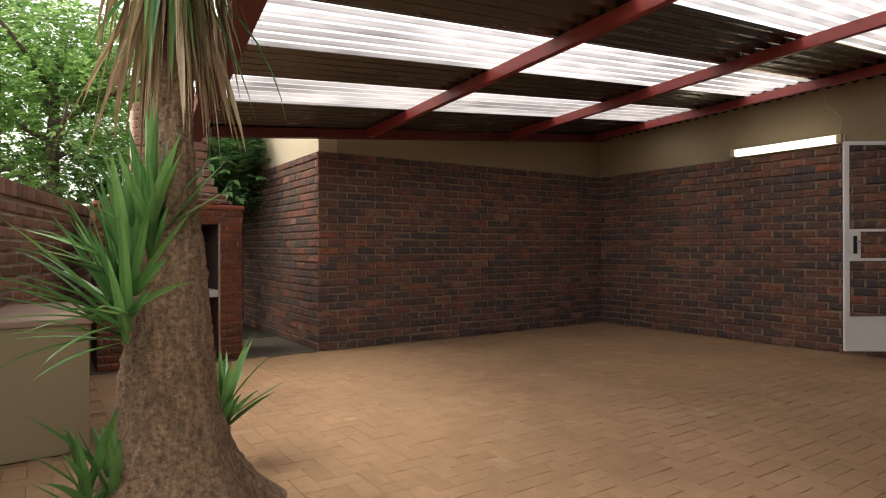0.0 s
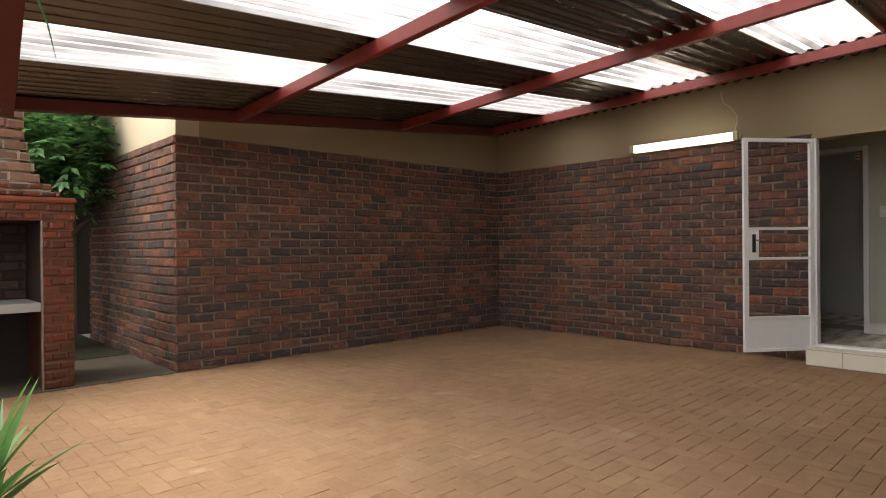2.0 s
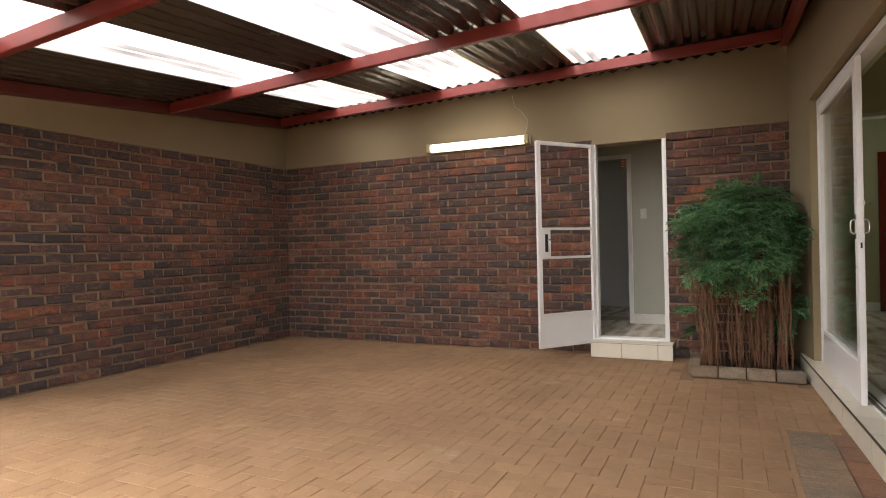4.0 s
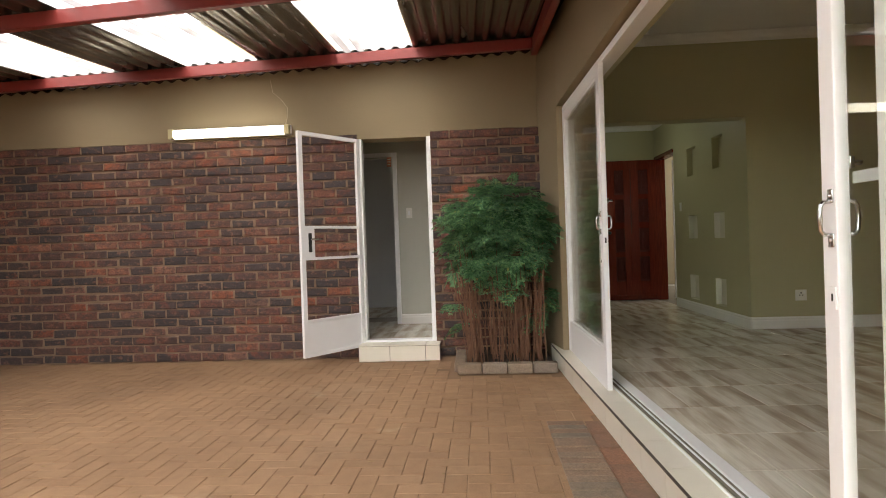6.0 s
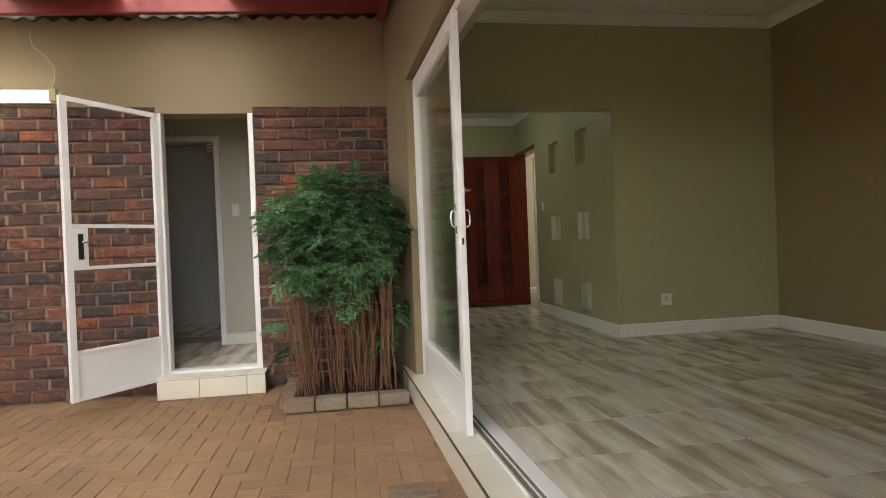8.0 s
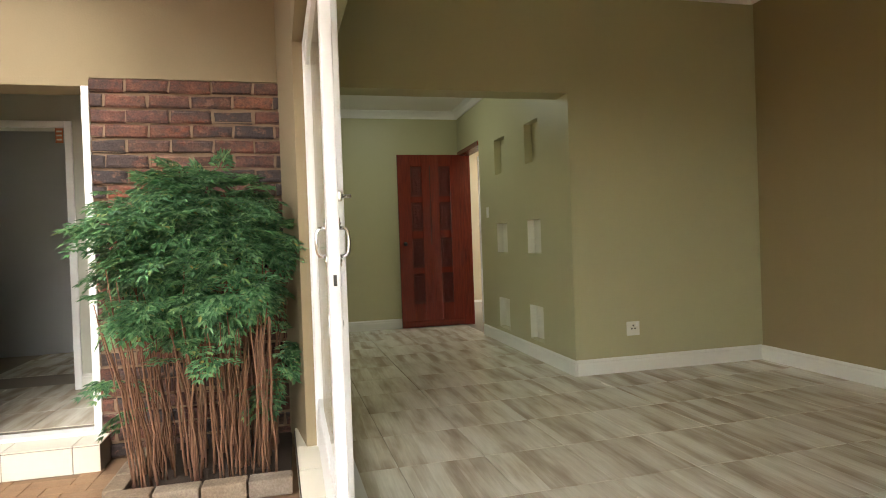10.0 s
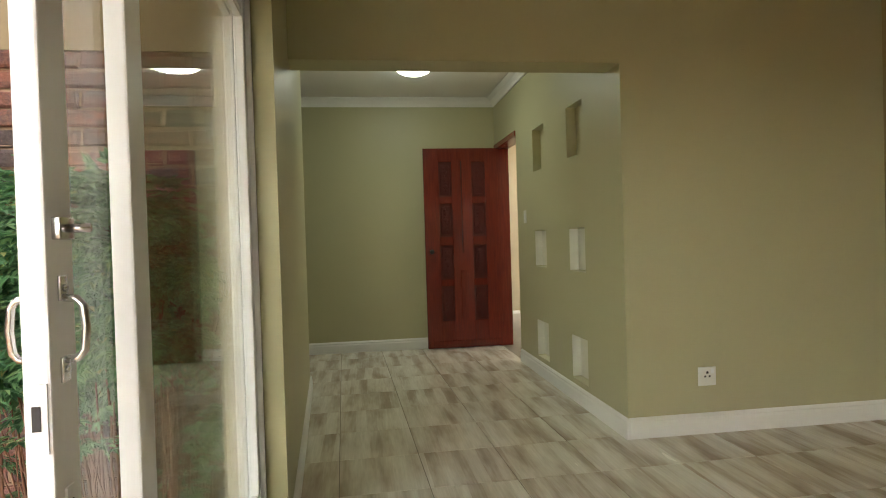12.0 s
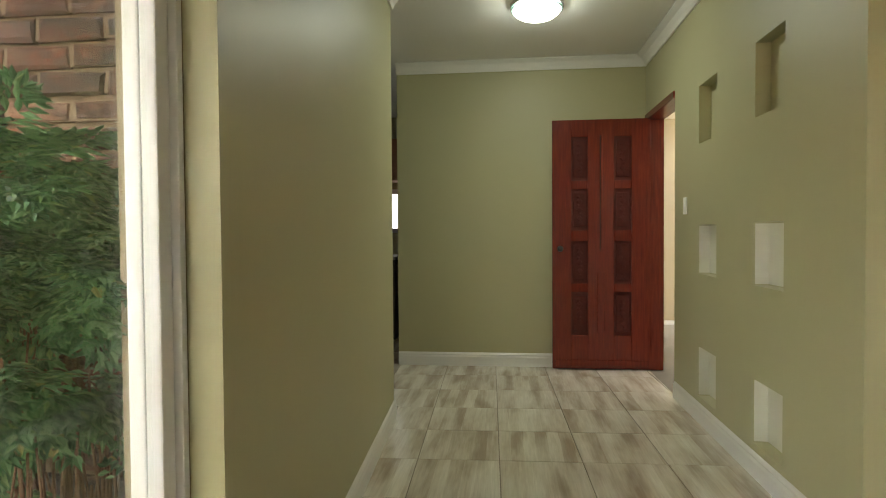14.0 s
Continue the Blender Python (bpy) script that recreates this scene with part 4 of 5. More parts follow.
tube(bm, [(7.725, 3.02, 2.28), (7.72, 2.99, 2.36), (7.715, 2.985, 2.45), (7.71, 3.05, 2.54), (7.7, 3.12, 2.6), (7.7, 3.14, 2.72)], 0.003, 6)
tagged(part("cable", bm, CREAM, smooth=True), "thin pale loose cable above the wall light", "cable")

# ---- braai ----
braai = thing("braai_fireplace", "brick braai fireplace with rust-red painted surround", "outdoor fireplace", (1.84, 6.31, 0))
RUST = plain("rust_red_paint", (0.2, 0.045, 0.02), 0.38, var=0.35, scale=5, fine=30, bump=0.35)
RUSTBRICK = pieces("rust_red_brick", [(0.0, (0.09, 0.025, 0.011)), (0.5, (0.15, 0.033, 0.012)), (1.0, (0.22, 0.045, 0.015))], rough=0.35, bump=0.35, stain=(0.03, 0.016, 0.011), stainy=0.5, spec=0.5)
RUSTJOINT = plain("rust_red_joint", (0.15, 0.055, 0.026), 0.6, var=0.4, scale=9)
FIRE = pieces("fire_brick", [(0.0, (0.05, 0.03, 0.025)), (1.0, (0.12, 0.07, 0.05))], stain=(0.02, 0.018, 0.016), stainy=0.7)
pillars = []
for x0, x1 in ((-0.64, -0.44), (0.43, 0.64)):
    pillars.append(part("pillar", boxes((x0, x1, 0, 0.75, 0, 1.36)), RUSTJOINT, braai, "glossy rust-red brick pillar"))
mantel = part("mantel", boxes((-0.65, 0.65, -0.006, 0.78, 1.36, 1.5)), RUSTJOINT, braai, "glossy rust-red brick lintel")
part("mantel_edge", boxes((-0.665, 0.665, -0.03, 0.78, 1.5, 1.548), bevel=0.02), RUST, mantel, "rounded glossy red edge")
part("cooking_slab", boxes((-0.44, 0.43, 0.04, 0.66, 0.63, 0.7), bevel=0.004), SLAB, braai, "pale concrete slab")
fire_back = part("firebox", boxes((-0.44, 0.43, 0.66, 0.75, 0, 1.36)), SOOT, braai, "soot-black back")
part("embrasure", boxes((-0.44, -0.40, 0.03, 0.66, 0.7, 1.36)), FIRE, braai, "smoke-stained inner side")
part("embrasure", boxes((0.415, 0.43, 0.03, 0.66, 0.7, 1.36)), FIRE, braai, "smoke-stained inner side")
part("jamb_edge", boxes((0.415, 0.427, -0.012, 0.03, 0.0, 1.36), bevel=0.002), plain("chipped_edge", (0.3, 0.22, 0.17), 0.9, var=0.5, scale=20), braai, "pale chipped plaster edge")
part("log", boxes((-0.2, 0.12, 0.3, 0.4, 0.7, 0.78), bevel=0.02), SOOT, braai, "charred block")
chim = part("chimney", boxes((-0.5, 0.5, 0.07, 0.7, 1.545, 1.66), (-0.37, 0.37, 0.1, 0.68, 1.66, 1.8), (-0.3, 0.3, 0.11, 0.67, 1.8, 2.5)), PALE_MORTAR, braai, "weathered brick chimney")

bench = tagged(part("bench", boxes((-0.6, 1.01, 3.93, 5.12, 0, 0.7), bevel=0.01), PLASTER), "ochre plastered built-in garden bench", "bench")
part("bench_top", boxes((-0.6, 1.025, 3.915, 5.12, 0.7, 0.735), bevel=0.006), plain("clay_top", (0.3, 0.2, 0.15), 0.7, var=0.25, bump=0.4), bench, "brown screeded top")
gw = thing("wall_garden", "weathered pale brick garden wall with brick coping", "wall", (0.564, 4.86, 0), kind="structure")
gw.rotation_euler = (0, 0, math.atan2(1.44, 0.326))
part("backing", boxes((-5.5, 3.4, 0.012, 0.21, -0.1, 1.47)), PALE_MORTAR, gw)

# planter under the bush
planter = thing("planter", "low planter edged with worn pale kerb bricks", "planter", (6.9, 0.55, 0))
part("soil_bed", boxes((0.1, 0.83, 0.02, 0.76, -0.05, 0.05)), SOIL, planter, "dark soil")
for i in range(4):
    part("kerb_brick", boxes((0.0, 0.1, 0.01 + i * 0.207, 0.21 + i * 0.207, 0.0, 0.085), bevel=0.012), KERB, planter)
for i in range(3):
    part("kerb_brick", boxes((0.105 + i * 0.207, 0.305 + i * 0.207, 0.765, 0.86, 0.0, 0.085), bevel=0.012), KERB, planter)

# ---- plants ----
rng = random.Random(7)


def blade(vs, fs, base, way, length, width, droop, segs=6, twist=0.0):
    """One sword-shaped leaf with a folded keel, bending down by droop."""
    p, d = Vector(base), Vector(way).normalized()
    side = d.cross(Vector((0, 0, 1)))
    side = (side if side.length > 0.05 else Vector((1, 0, 0))).normalized()
    side = Matrix.Rotation(twist, 3, d) @ side
    prev = None
    for i in range(segs + 1):
        t = i / segs
        w = width * (0.55 + 0.45 * math.sin(min(1, t * 2.2) * math.pi / 2)) * (1 - t ** 2.6)
        up = side.cross(d).normalized()
        k = len(vs)
        vs += [p - side * w * 0.5 + up * w * 0.18, p, p + side * w * 0.5 + up * w * 0.18]
        if prev is not None:
            fs += [(prev, prev + 1, k + 1, k), (prev + 1, prev + 2, k + 2, k + 1)]
        prev = k
        p = p + d * (length / segs)
        d = (d + Vector((0, 0, -droop / segs * (0.4 + 1.6 * t)))).normalized()


def leaf_part(name, vs, fs, material, parent, label="", kind=""):
    me = bpy.data.meshes.new(name)
    me.from_pydata([tuple(v) for v in vs], [], fs)
    me.materials.append(material)
    ob = new(name, me)
    ob.parent = parent
    if label:
        ob["label"] = label
    if kind:
        ob["kind"] = kind
    return ob


def rosette(parent, name, at, n, length, width, droop, up=(0.2, 1.2), label="", around=(0, math.tau)):
    vs, fs = [], []
    for i in range(n):
        a, e = rng.uniform(*around), rng.uniform(*up)
        d = (math.cos(a) * math.cos(e), math.sin(a) * math.cos(e), math.sin(e))
        b = Vector(at) + Vector((d[0], d[1], 0)) * 0.02 + Vector((0, 0, rng.uniform(-0.05, 0.08)))
        blade(vs, fs, b, d, length * rng.uniform(0.55, 1.0), width * rng.uniform(0.8, 1.15), droop * rng.uniform(0.3, 1.6), twist=rng.uniform(-0.4, 0.4))
    return leaf_part(name, vs, fs, YUCCA, parent, label)


tree = thing("yucca_tree", "old yucca with a thick flared trunk and hanging dry leaves", "tree", (1.2, 2.73, 0))
bm = bmesh.new()
prof = [(-0.05, 0.5), (0.0, 0.43), (0.1, 0.35), (0.18, 0.295), (0.28, 0.245), (0.4, 0.208), (0.51, 0.182), (0.74, 0.16), (1.1, 0.12), (1.24, 0.095), (1.56, 0.07), (2.2, 0.062), (2.6, 0.06)]
rings = []
NS, NZ = 72, 110
for j in range(NZ + 1):
    z = -0.05 + 2.65 * (j / NZ)
    for (za, ra), (zb, rb) in zip(prof, prof[1:]):
        if za <= z <= zb + 1e-6:
            r = ra + (rb - ra) * (z - za) / (zb - za)
            break
    ring = []
    for k in range(NS):
        a = k * math.tau / NS
        q = Vector((math.cos(a) * 2.2, math.sin(a) * 2.2, z * 0.8))
        flare = 1 + 0.16 * math.exp(-z * 5) * math.sin(a * 5 + 0.7) + 0.05 * noise.noise(q * 1.3)
        ridge = 0.011 * noise.noise(Vector((math.cos(a) * 9, math.sin(a) * 9, z * 3))) + 0.009 * noise.noise(Vector((math.cos(a) * 16, math.sin(a) * 16, z * 34))) + 0.004 * math.sin(z * 95 + 3 * noise.noise(Vector((math.cos(a) * 4, math.sin(a) * 4, z * 4))))
        lean = Vector((0.025 * z + 0.03 * math.exp(-z * 3), 0, 0))
        ring.append(bm.verts.new(Vector(((r * flare + ridge) * math.cos(a), (r * flare + ridge) * math.sin(a), z)) + lean))
    rings.append(ring)
for u, w in zip(rings, rings[1:]):
    for k in range(NS):
        bm.faces.new((u[k], u[(k + 1) % NS], w[(k + 1) % NS], w[k]))
part("trunk", bm, BARK, tree, "grey-brown fissured trunk", smooth=True)
vs, fs = [], []
for i in range(380):
    a, z = rng.uniform(0, math.tau), rng.uniform(2.1, 2.85)
    o = rng.uniform(0.04, 0.3)
    d = (math.cos(a) * o, math.sin(a) * o, -rng.uniform(0.4, 0.9))
    blade(vs, fs, (0.07 * math.cos(a) + 0.04, 0.07 * math.sin(a), z), d, rng.uniform(0.35, 0.78), rng.uniform(0.012, 0.036), rng.uniform(0.2, 2.6), twist=rng.uniform(-1.6, 1.6))
leaf_part("dry_skirt", vs, fs, DRYLEAF, tree, "hanging dry brown leaves")
vs, fs = [], []
for i in range(55):
    a, z = rng.uniform(0, math.tau), rng.uniform(2.2, 2.8)
    d = (math.cos(a), math.sin(a), rng.uniform(-3.0, 0.6))
    blade(vs, fs, (0.07 * math.cos(a) + 0.04, 0.07 * math.sin(a), z), d, rng.uniform(0.45, 0.75), rng.uniform(0.024, 0.042), rng.uniform(0.6, 2.2), twist=rng.uniform(-0.9, 0.9))
leaf_part("crown", vs, fs, YUCCA, tree, "arching green sword leaves")
rosette(tree, "side_shoot", (-0.14, -0.11, 0.8), 30, 0.56, 0.043, 0.2, (0.2, 1.4), "bright green side shoot", (1.8, 5.2))
rosette(tree, "side_shoot", (-0.13, -0.1, 0.98), 28, 0.52, 0.042, 0.25, (0.35, 1.5), "bright green side shoot", (1.6, 5.6))
rosette(tree, "side_shoot", (-0.06, -0.1, 1.12), 40, 0.52, 0.042, 0.12, (0.8, 1.55), "bright green side shoot", (0, 6.28))
rosette(tree, "side_shoot", (-0.05, -0.1, 1.1), 12, 0.44, 0.026, 0.2, (0.2, 0.9), "thin spreading leaves of a shoot", (3.6, 7.0))
rosette(tree, "side_shoot", (-0.15, -0.11, 0.8), 10, 0.52, 0.034, 0.6, (-0.1, 0.6), "drooping lower leaves of a shoot", (2.2, 4.2))
rosette(tree, "sucker", (-0.27, -0.13, 0.2), 14, 0.38, 0.04, 0.25, (0.5, 1.45), "small green shoot at the foot")
rosette(tree, "sucker", (-0.2, -0.16, 0.24), 10, 0.36, 0.04, 0.25, (0.7, 1.45), "small green shoot at the foot")
rosette(tree, "sucker", (0.35, 0.53, 0.22), 24, 0.46, 0.044, 0.35, (0.5, 1.45), "small green shoot at the foot")
bm = bmesh.new()
tube(bm, [(0.3, 0.44, -0.03), (0.32, 0.48, 0.1), (0.35, 0.53, 0.27)], 0.045, 10, 0.7)
part("sucker_stem", bm, BARK, tree, "short brown stem of a shoot", smooth=True)

bush = thing("nandina_bush", "dense green feathery bush on many thin brown canes", "bush", (7.32, 1.0, 0.05))
for i in range(135):
    x, y = rng.uniform(-0.3, 0.3), rng.uniform(-0.36, 0.3)
    lean = Vector((rng.uniform(-0.12, 0.06) + x * 0.1, rng.uniform(-0.06, 0.12) + y * 0.2, 0))
    h = rng.uniform(0.6, 1.15)
    pts = [Vector((x, y, 0)) + lean * (t ** 1.5) + Vector((rng.uniform(-0.011, 0.011), rng.uniform(-0.011, 0.011), h * t)) for t in (0, 0.15, 0.3, 0.45, 0.6, 0.8, 1.0)]
    bm = bmesh.new()
    tube(bm, pts, rng.uniform(0.0032, 0.0075), 6, 0.55)
    part("cane", bm, CANE, bush, smooth=True)


def sprays(vs, fs, centre, out, n, size, leaf_len, spread):
    """A pinnate spray: pairs of small pointed leaflets along a drooping stalk."""
    p, d = Vector(centre), Vector(out).normalized()
    for i in range(n):
        d = (d + Vector((rng.uniform(-spread, spread), rng.uniform(-spread, spread), -0.12))).normalized()
        p = p + d * (size / n)
        side = d.cross(Vector((0, 0, 1)))
        side = side.normalized() if side.length > 0.05 else Vector((1, 0, 0))
        for s in (-1, 1, 0):
            if s == 0 and i < n - 1:
                continue
            w = (d * 0.75 + side * s * 0.85 + Vector((0, 0, rng.uniform(-0.3, 0.15)))).normalized()
            up = w.cross(side * (s if s else 1)).normalized()
            L = leaf_len * rng.uniform(0.7, 1.2) * (1 - 0.25 * i / n)
            lat = w.cross(up).normalized() * L * 0.24
            k = len(vs)
            m = p + w * L * 0.4
            vs += [p, m - lat + up * L * 0.04, p + w * L - Vector((0, 0, L * 0.12)), m + lat + up * L * 0.04]
            fs += [(k, k + 1, k + 2), (k, k + 2, k + 3)]


def frond(vs, fs, base, out, size, leaf_len):
    """A flat compound leaf: paired side stalks, each with pointed leaflets, drooping at the tip."""
    d = Vector(out).normalized()
    side = d.cross(Vector((0, 0, 1)))
    side = side.normalized() if side.length > 0.1 else Vector((0, 1, 0))
    up = side.cross(d).normalized()
    n = 4
    for i in range(1, n + 1):
        p0 = Vector(base) + d * size * i / n - Vector((0, 0, 0.22 * size * (i / n) ** 2))
        arms = [(-1, 0.5 * size * (1.15 - i / n)), (1, 0.5 * size * (1.15 - i / n))]
        if i == n:
            arms = [(0, 0.0)]
        for s, reach in arms:
            k = 3 if reach > 0.03 else 2
            for q in range(k):
                p = p0 + (side * s * 0.8 + d * 0.55) * reach * (q + 0.6) / k
                for turn in (-0.75, 0.75) if q < k - 1 else (-0.6, 0.0, 0.6):
                    axis = d * 0.75 + side * s * 0.75
                    w = (Matrix.Rotation(turn + rng.uniform(-0.2, 0.2), 3, up) @ axis + Vector((0, 0, rng.uniform(-0.35, 0.05)))).normalized()
                    L = leaf_len * rng.uniform(0.75, 1.2)
                    lat = w.cross(up)
                    lat = (lat.normalized() if lat.length > 0.05 else side) * L * 0.19
                    m = p + w * L * 0.42
                    c = len(vs)
                    vs += [p, m - lat + up * L * 0.06, p + w * L - up * L * 0.1, m + lat + up * L * 0.06]
                    fs += [(c, c + 1, c + 2), (c, c + 2, c + 3)]


# tiers of foliage: centre, half-widths, number of leaves
TIERS = [((0.0, 0.0, 1.33), (0.33, 0.4, 0.2), 280), ((-0.02, -0.08, 1.1), (0.36, 0.42, 0.2), 290), ((-0.08, 0.22, 1.22), (0.3, 0.25, 0.17), 130), ((-0.08, 0.26, 1.02), (0.24, 0.2, 0.13), 90),
         ((-0.14, -0.16, 0.92), (0.26, 0.27, 0.13), 130), ((-0.14, 0.18, 0.82), (0.2, 0.2, 0.12), 84), ((-0.16, 0.04, 0.74), (0.12, 0.12, 0.06), 18),
         ((-0.08, 0.36, 0.86), (0.1, 0.06, 0.08), 14), ((-0.08, 0.38, 0.5), (0.08, 0.05, 0.02), 6), ((-0.1, 0.32, 0.34), (0.1, 0.08, 0.03), 4), ((-0.1, -0.34, 0.5), (0.12, 0.06, 0.3), 24), ((-0.2, -0.05, 0.6), (0.12, 0.24, 0.12), 12)]
vs, fs = [], []
for centre, half, n in TIERS:
    lumps = []
    for i in range(max(4, n // 14)):
        q = Vector((rng.gauss(0, 1), rng.gauss(0, 1), rng.gauss(0.25, 0.8))).normalized()
        lumps.append((q, rng.uniform(0.72, 1.12)))
    for i in range(n):
        q, reach = rng.choice(lumps)
        q = (q + Vector((rng.gauss(0, 0.26), rng.gauss(0, 0.26), rng.gauss(0, 0.26)))).normalized()
        reach *= rng.uniform(0.6, 1.0)
        c = Vector(centre) + Vector((q.x * half[0], q.y * half[1], q.z * half[2])) * reach
        c.x, c.y = min(c.x, 0.3), max(c.y, -0.4)
        out = Vector((q.x, q.y * 0.9, 0)) + Vector((-0.35 + rng.gauss(0, 0.3), rng.gauss(0, 0.3), 0.35 * q.z + rng.uniform(-0.6, 0.2)))
        frond(vs, fs, c, out, rng.uniform(0.1, 0.17), rng.uniform(0.037, 0.05))
leaf_part("crown", vs, fs, BUSHLEAF, bush, "dense green pinnate leaves", "stuff")


def broad_tree(name, label, at, height, radius, n, leaf_len, crown_z, stretch=(1, 1, 1), foliage=None):
    ob = thing(name, label, "tree", at, "garden trees")
    bm = bmesh.new()
    tube(bm, [(0, 0, -0.1), (0.05, 0.03, height * 0.3), (0.0, 0.1, height * 0.55), (0.1, 0.0, height * 0.85)], 0.12, 8, 0.35)
    for i in range(9):
        a = i * 2.4
        z = height * (0.35 + 0.05 * i)
        tube(bm, [(0, 0, z), (radius * 0.4 * math.cos(a), radius * 0.4 * math.sin(a), z + 0.4), (radius * 0.85 * math.cos(a), radius * 0.85 * math.sin(a), z + 0.7)], 0.04, 6, 0.3)
    part("trunk", bm, WOODBARK, ob, "grey-brown trunk and limbs", smooth=True)
    vs, fs = [], []
    clumps = []
    for i in range(60):
        a, e, r = rng.uniform(0, math.tau), rng.uniform(-0.9, 1.4), radius * rng.uniform(0.35, 1.0)
        clumps.append((Vector((r * math.cos(a) * math.cos(e) * stretch[0], r * math.sin(a) * math.cos(e) * stretch[1], crown_z + r * math.sin(e) * stretch[2])), radius * rng.uniform(0.14, 0.3)))
    for i in range(n):
        c, rr = rng.choice(clumps)
        q = Vector((rng.gauss(0, 1), rng.gauss(0, 1), rng.gauss(0, 0.7)))
        q = q.normalized() * rr * rng.uniform(0.5, 1.1)
        sprays(vs, fs, c + q, q + Vector((0, 0, 0.1)), 3, leaf_len * 2.2, leaf_len, 0.4)
    leaf_part("crown", vs, fs, foliage or TREELEAF, ob, "" if foliage else "uneven crown of light green leaves", "stuff")
    return ob


broad_tree("garden_tree", "leafy light green tree beyond the garden wall", (0.9, 9.6, 0), 4.6, 1.9, 4600, 0.095, 2.7)
broad_tree("garden_tree", "tall leafy tree against a pale sky", (-0.7, 12.0, 0), 6.0, 2.3, 1700, 0.13, 4.0)
broad_tree("garden_tree", "tall leafy tree against a pale sky", (2.6, 13.0, 0), 6.0, 2.0, 1500, 0.13, 3.7)
broad_tree("laurel_tree", "glossy dark green laurel behind the fireplace", (2.7, 8.5, 0), 2.8, 0.75, 1500, 0.13, 2.1, (0.75, 1, 1), LAURELLEAF)
# hedge added to darken the view down the side passage
broad_tree("hedge_tree", "dense hedge added to keep the side passage dark", (2.6, 10.8, 0), 3.0, 1.2, 2600, 0.1, 1.6, (1.2, 0.8, 1.3), LAURELLEAF)
pole = thing("utility_pole", "weathered grey wooden pole beyond the wall", "pole", (0.28, 9.5, 0))
bm = bmesh.new()
tube(bm, [(0, 0, -0.1), (0, 0, 2.0), (0.02, 0, 6.0)], 0.085, 12, 0.85)
part("shaft", bm, WOODBARK, pole, smooth=True)
tagged(part("back_fence", boxes((-8, 3.2, 14.0, 14.1, 0, 1.8)), CREAM), "pale boundary wall far behind the trees", "wall", kind="structure")
# fence added here; the passage's deep shade is put into its near-black boards
fence = thing("side_fence", "added timber fence, shade of the side passage in its colour", "fence", (1.4, 9.75, 0))
for i in range(22):
    part("board", boxes((i * 0.145, i * 0.145 + 0.1445, -0.01, 0.012, 0.0, 2.05 + 0.03 * math.sin(i * 2.1)), bevel=0.003), plain("shaded_fence_board", (0.03, 0.023, 0.019), 0.9, var=0.3, stretch=(6, 6, 1)) if i == 0 else bpy.data.materials["shaded_fence_board"], fence)
shed = thing("white_panel", "white corrugated panel glimpsed behind the laurel", "panel", (2.97, 9.3, 1.5))
for i in range(8):
    part("slat", boxes((-0.1, 0.15, -0.01, 0.01, i * 0.07, i * 0.07 + 0.055)), WHITE, shed)
part("post", boxes((0.15, 0.18, -0.02, 0.02, -1.5, 0.6)), WOODBARK, shed, "dark post")
tagged(part("lawn", boxes((-8, 3.27, 7.6, 14, -0.1, 0.01)), LAWN), "patchy lawn beyond the fireplace", "lawn", kind="structure")
tagged(part("apron", boxes((1.0, 3.28, 6.25, 7.6, -0.1, 0.004)), plain("old_concrete", (0.1, 0.08, 0.058), 0.9, var=0.35, scale=2, bump=0.4)), "stained concrete strip beside the outbuilding", "paving", kind="structure")

# ---- bricks, pavers and tiles ----
prng = random.Random(3)


def piece_mesh(name, L, H, D, material, chamfer=0.009, jitter=0.0055):
    """A block with a chamfered face: length on x, height on z, the face looks along -y."""
    vs, fs = piece_data(L, H, D, chamfer, jitter)
    me = bpy.data.meshes.new(name)
    me.from_pydata(vs, [], fs)
    me.materials.append(material)
    return me


def piece_data(L, H, D, chamfer, jitter):
    a, b, c = L / 2, H / 2, chamfer
    j = lambda: prng.uniform(-jitter, jitter)
    quad = lambda x, z, y: [(-x + j(), y, -z + j()), (x + j(), y, -z + j()), (x + j(), y, z + j()), (-x + j(), y, z + j())]
    vs = quad(a, b, D) + quad(a, b, c * 0.8) + quad(a - c, b - c, 0.0)
    fs = [(8, 9, 10, 11)]
    for o in (0, 4):
        fs += [(o + k, o + (k + 1) % 4, o + 4 + (k + 1) % 4, o + 4 + k) for k in range(4)]
    return vs, fs


BH = TOPB / 25
BL, JOINT, PERP = 0.224, 0.017, 0.009


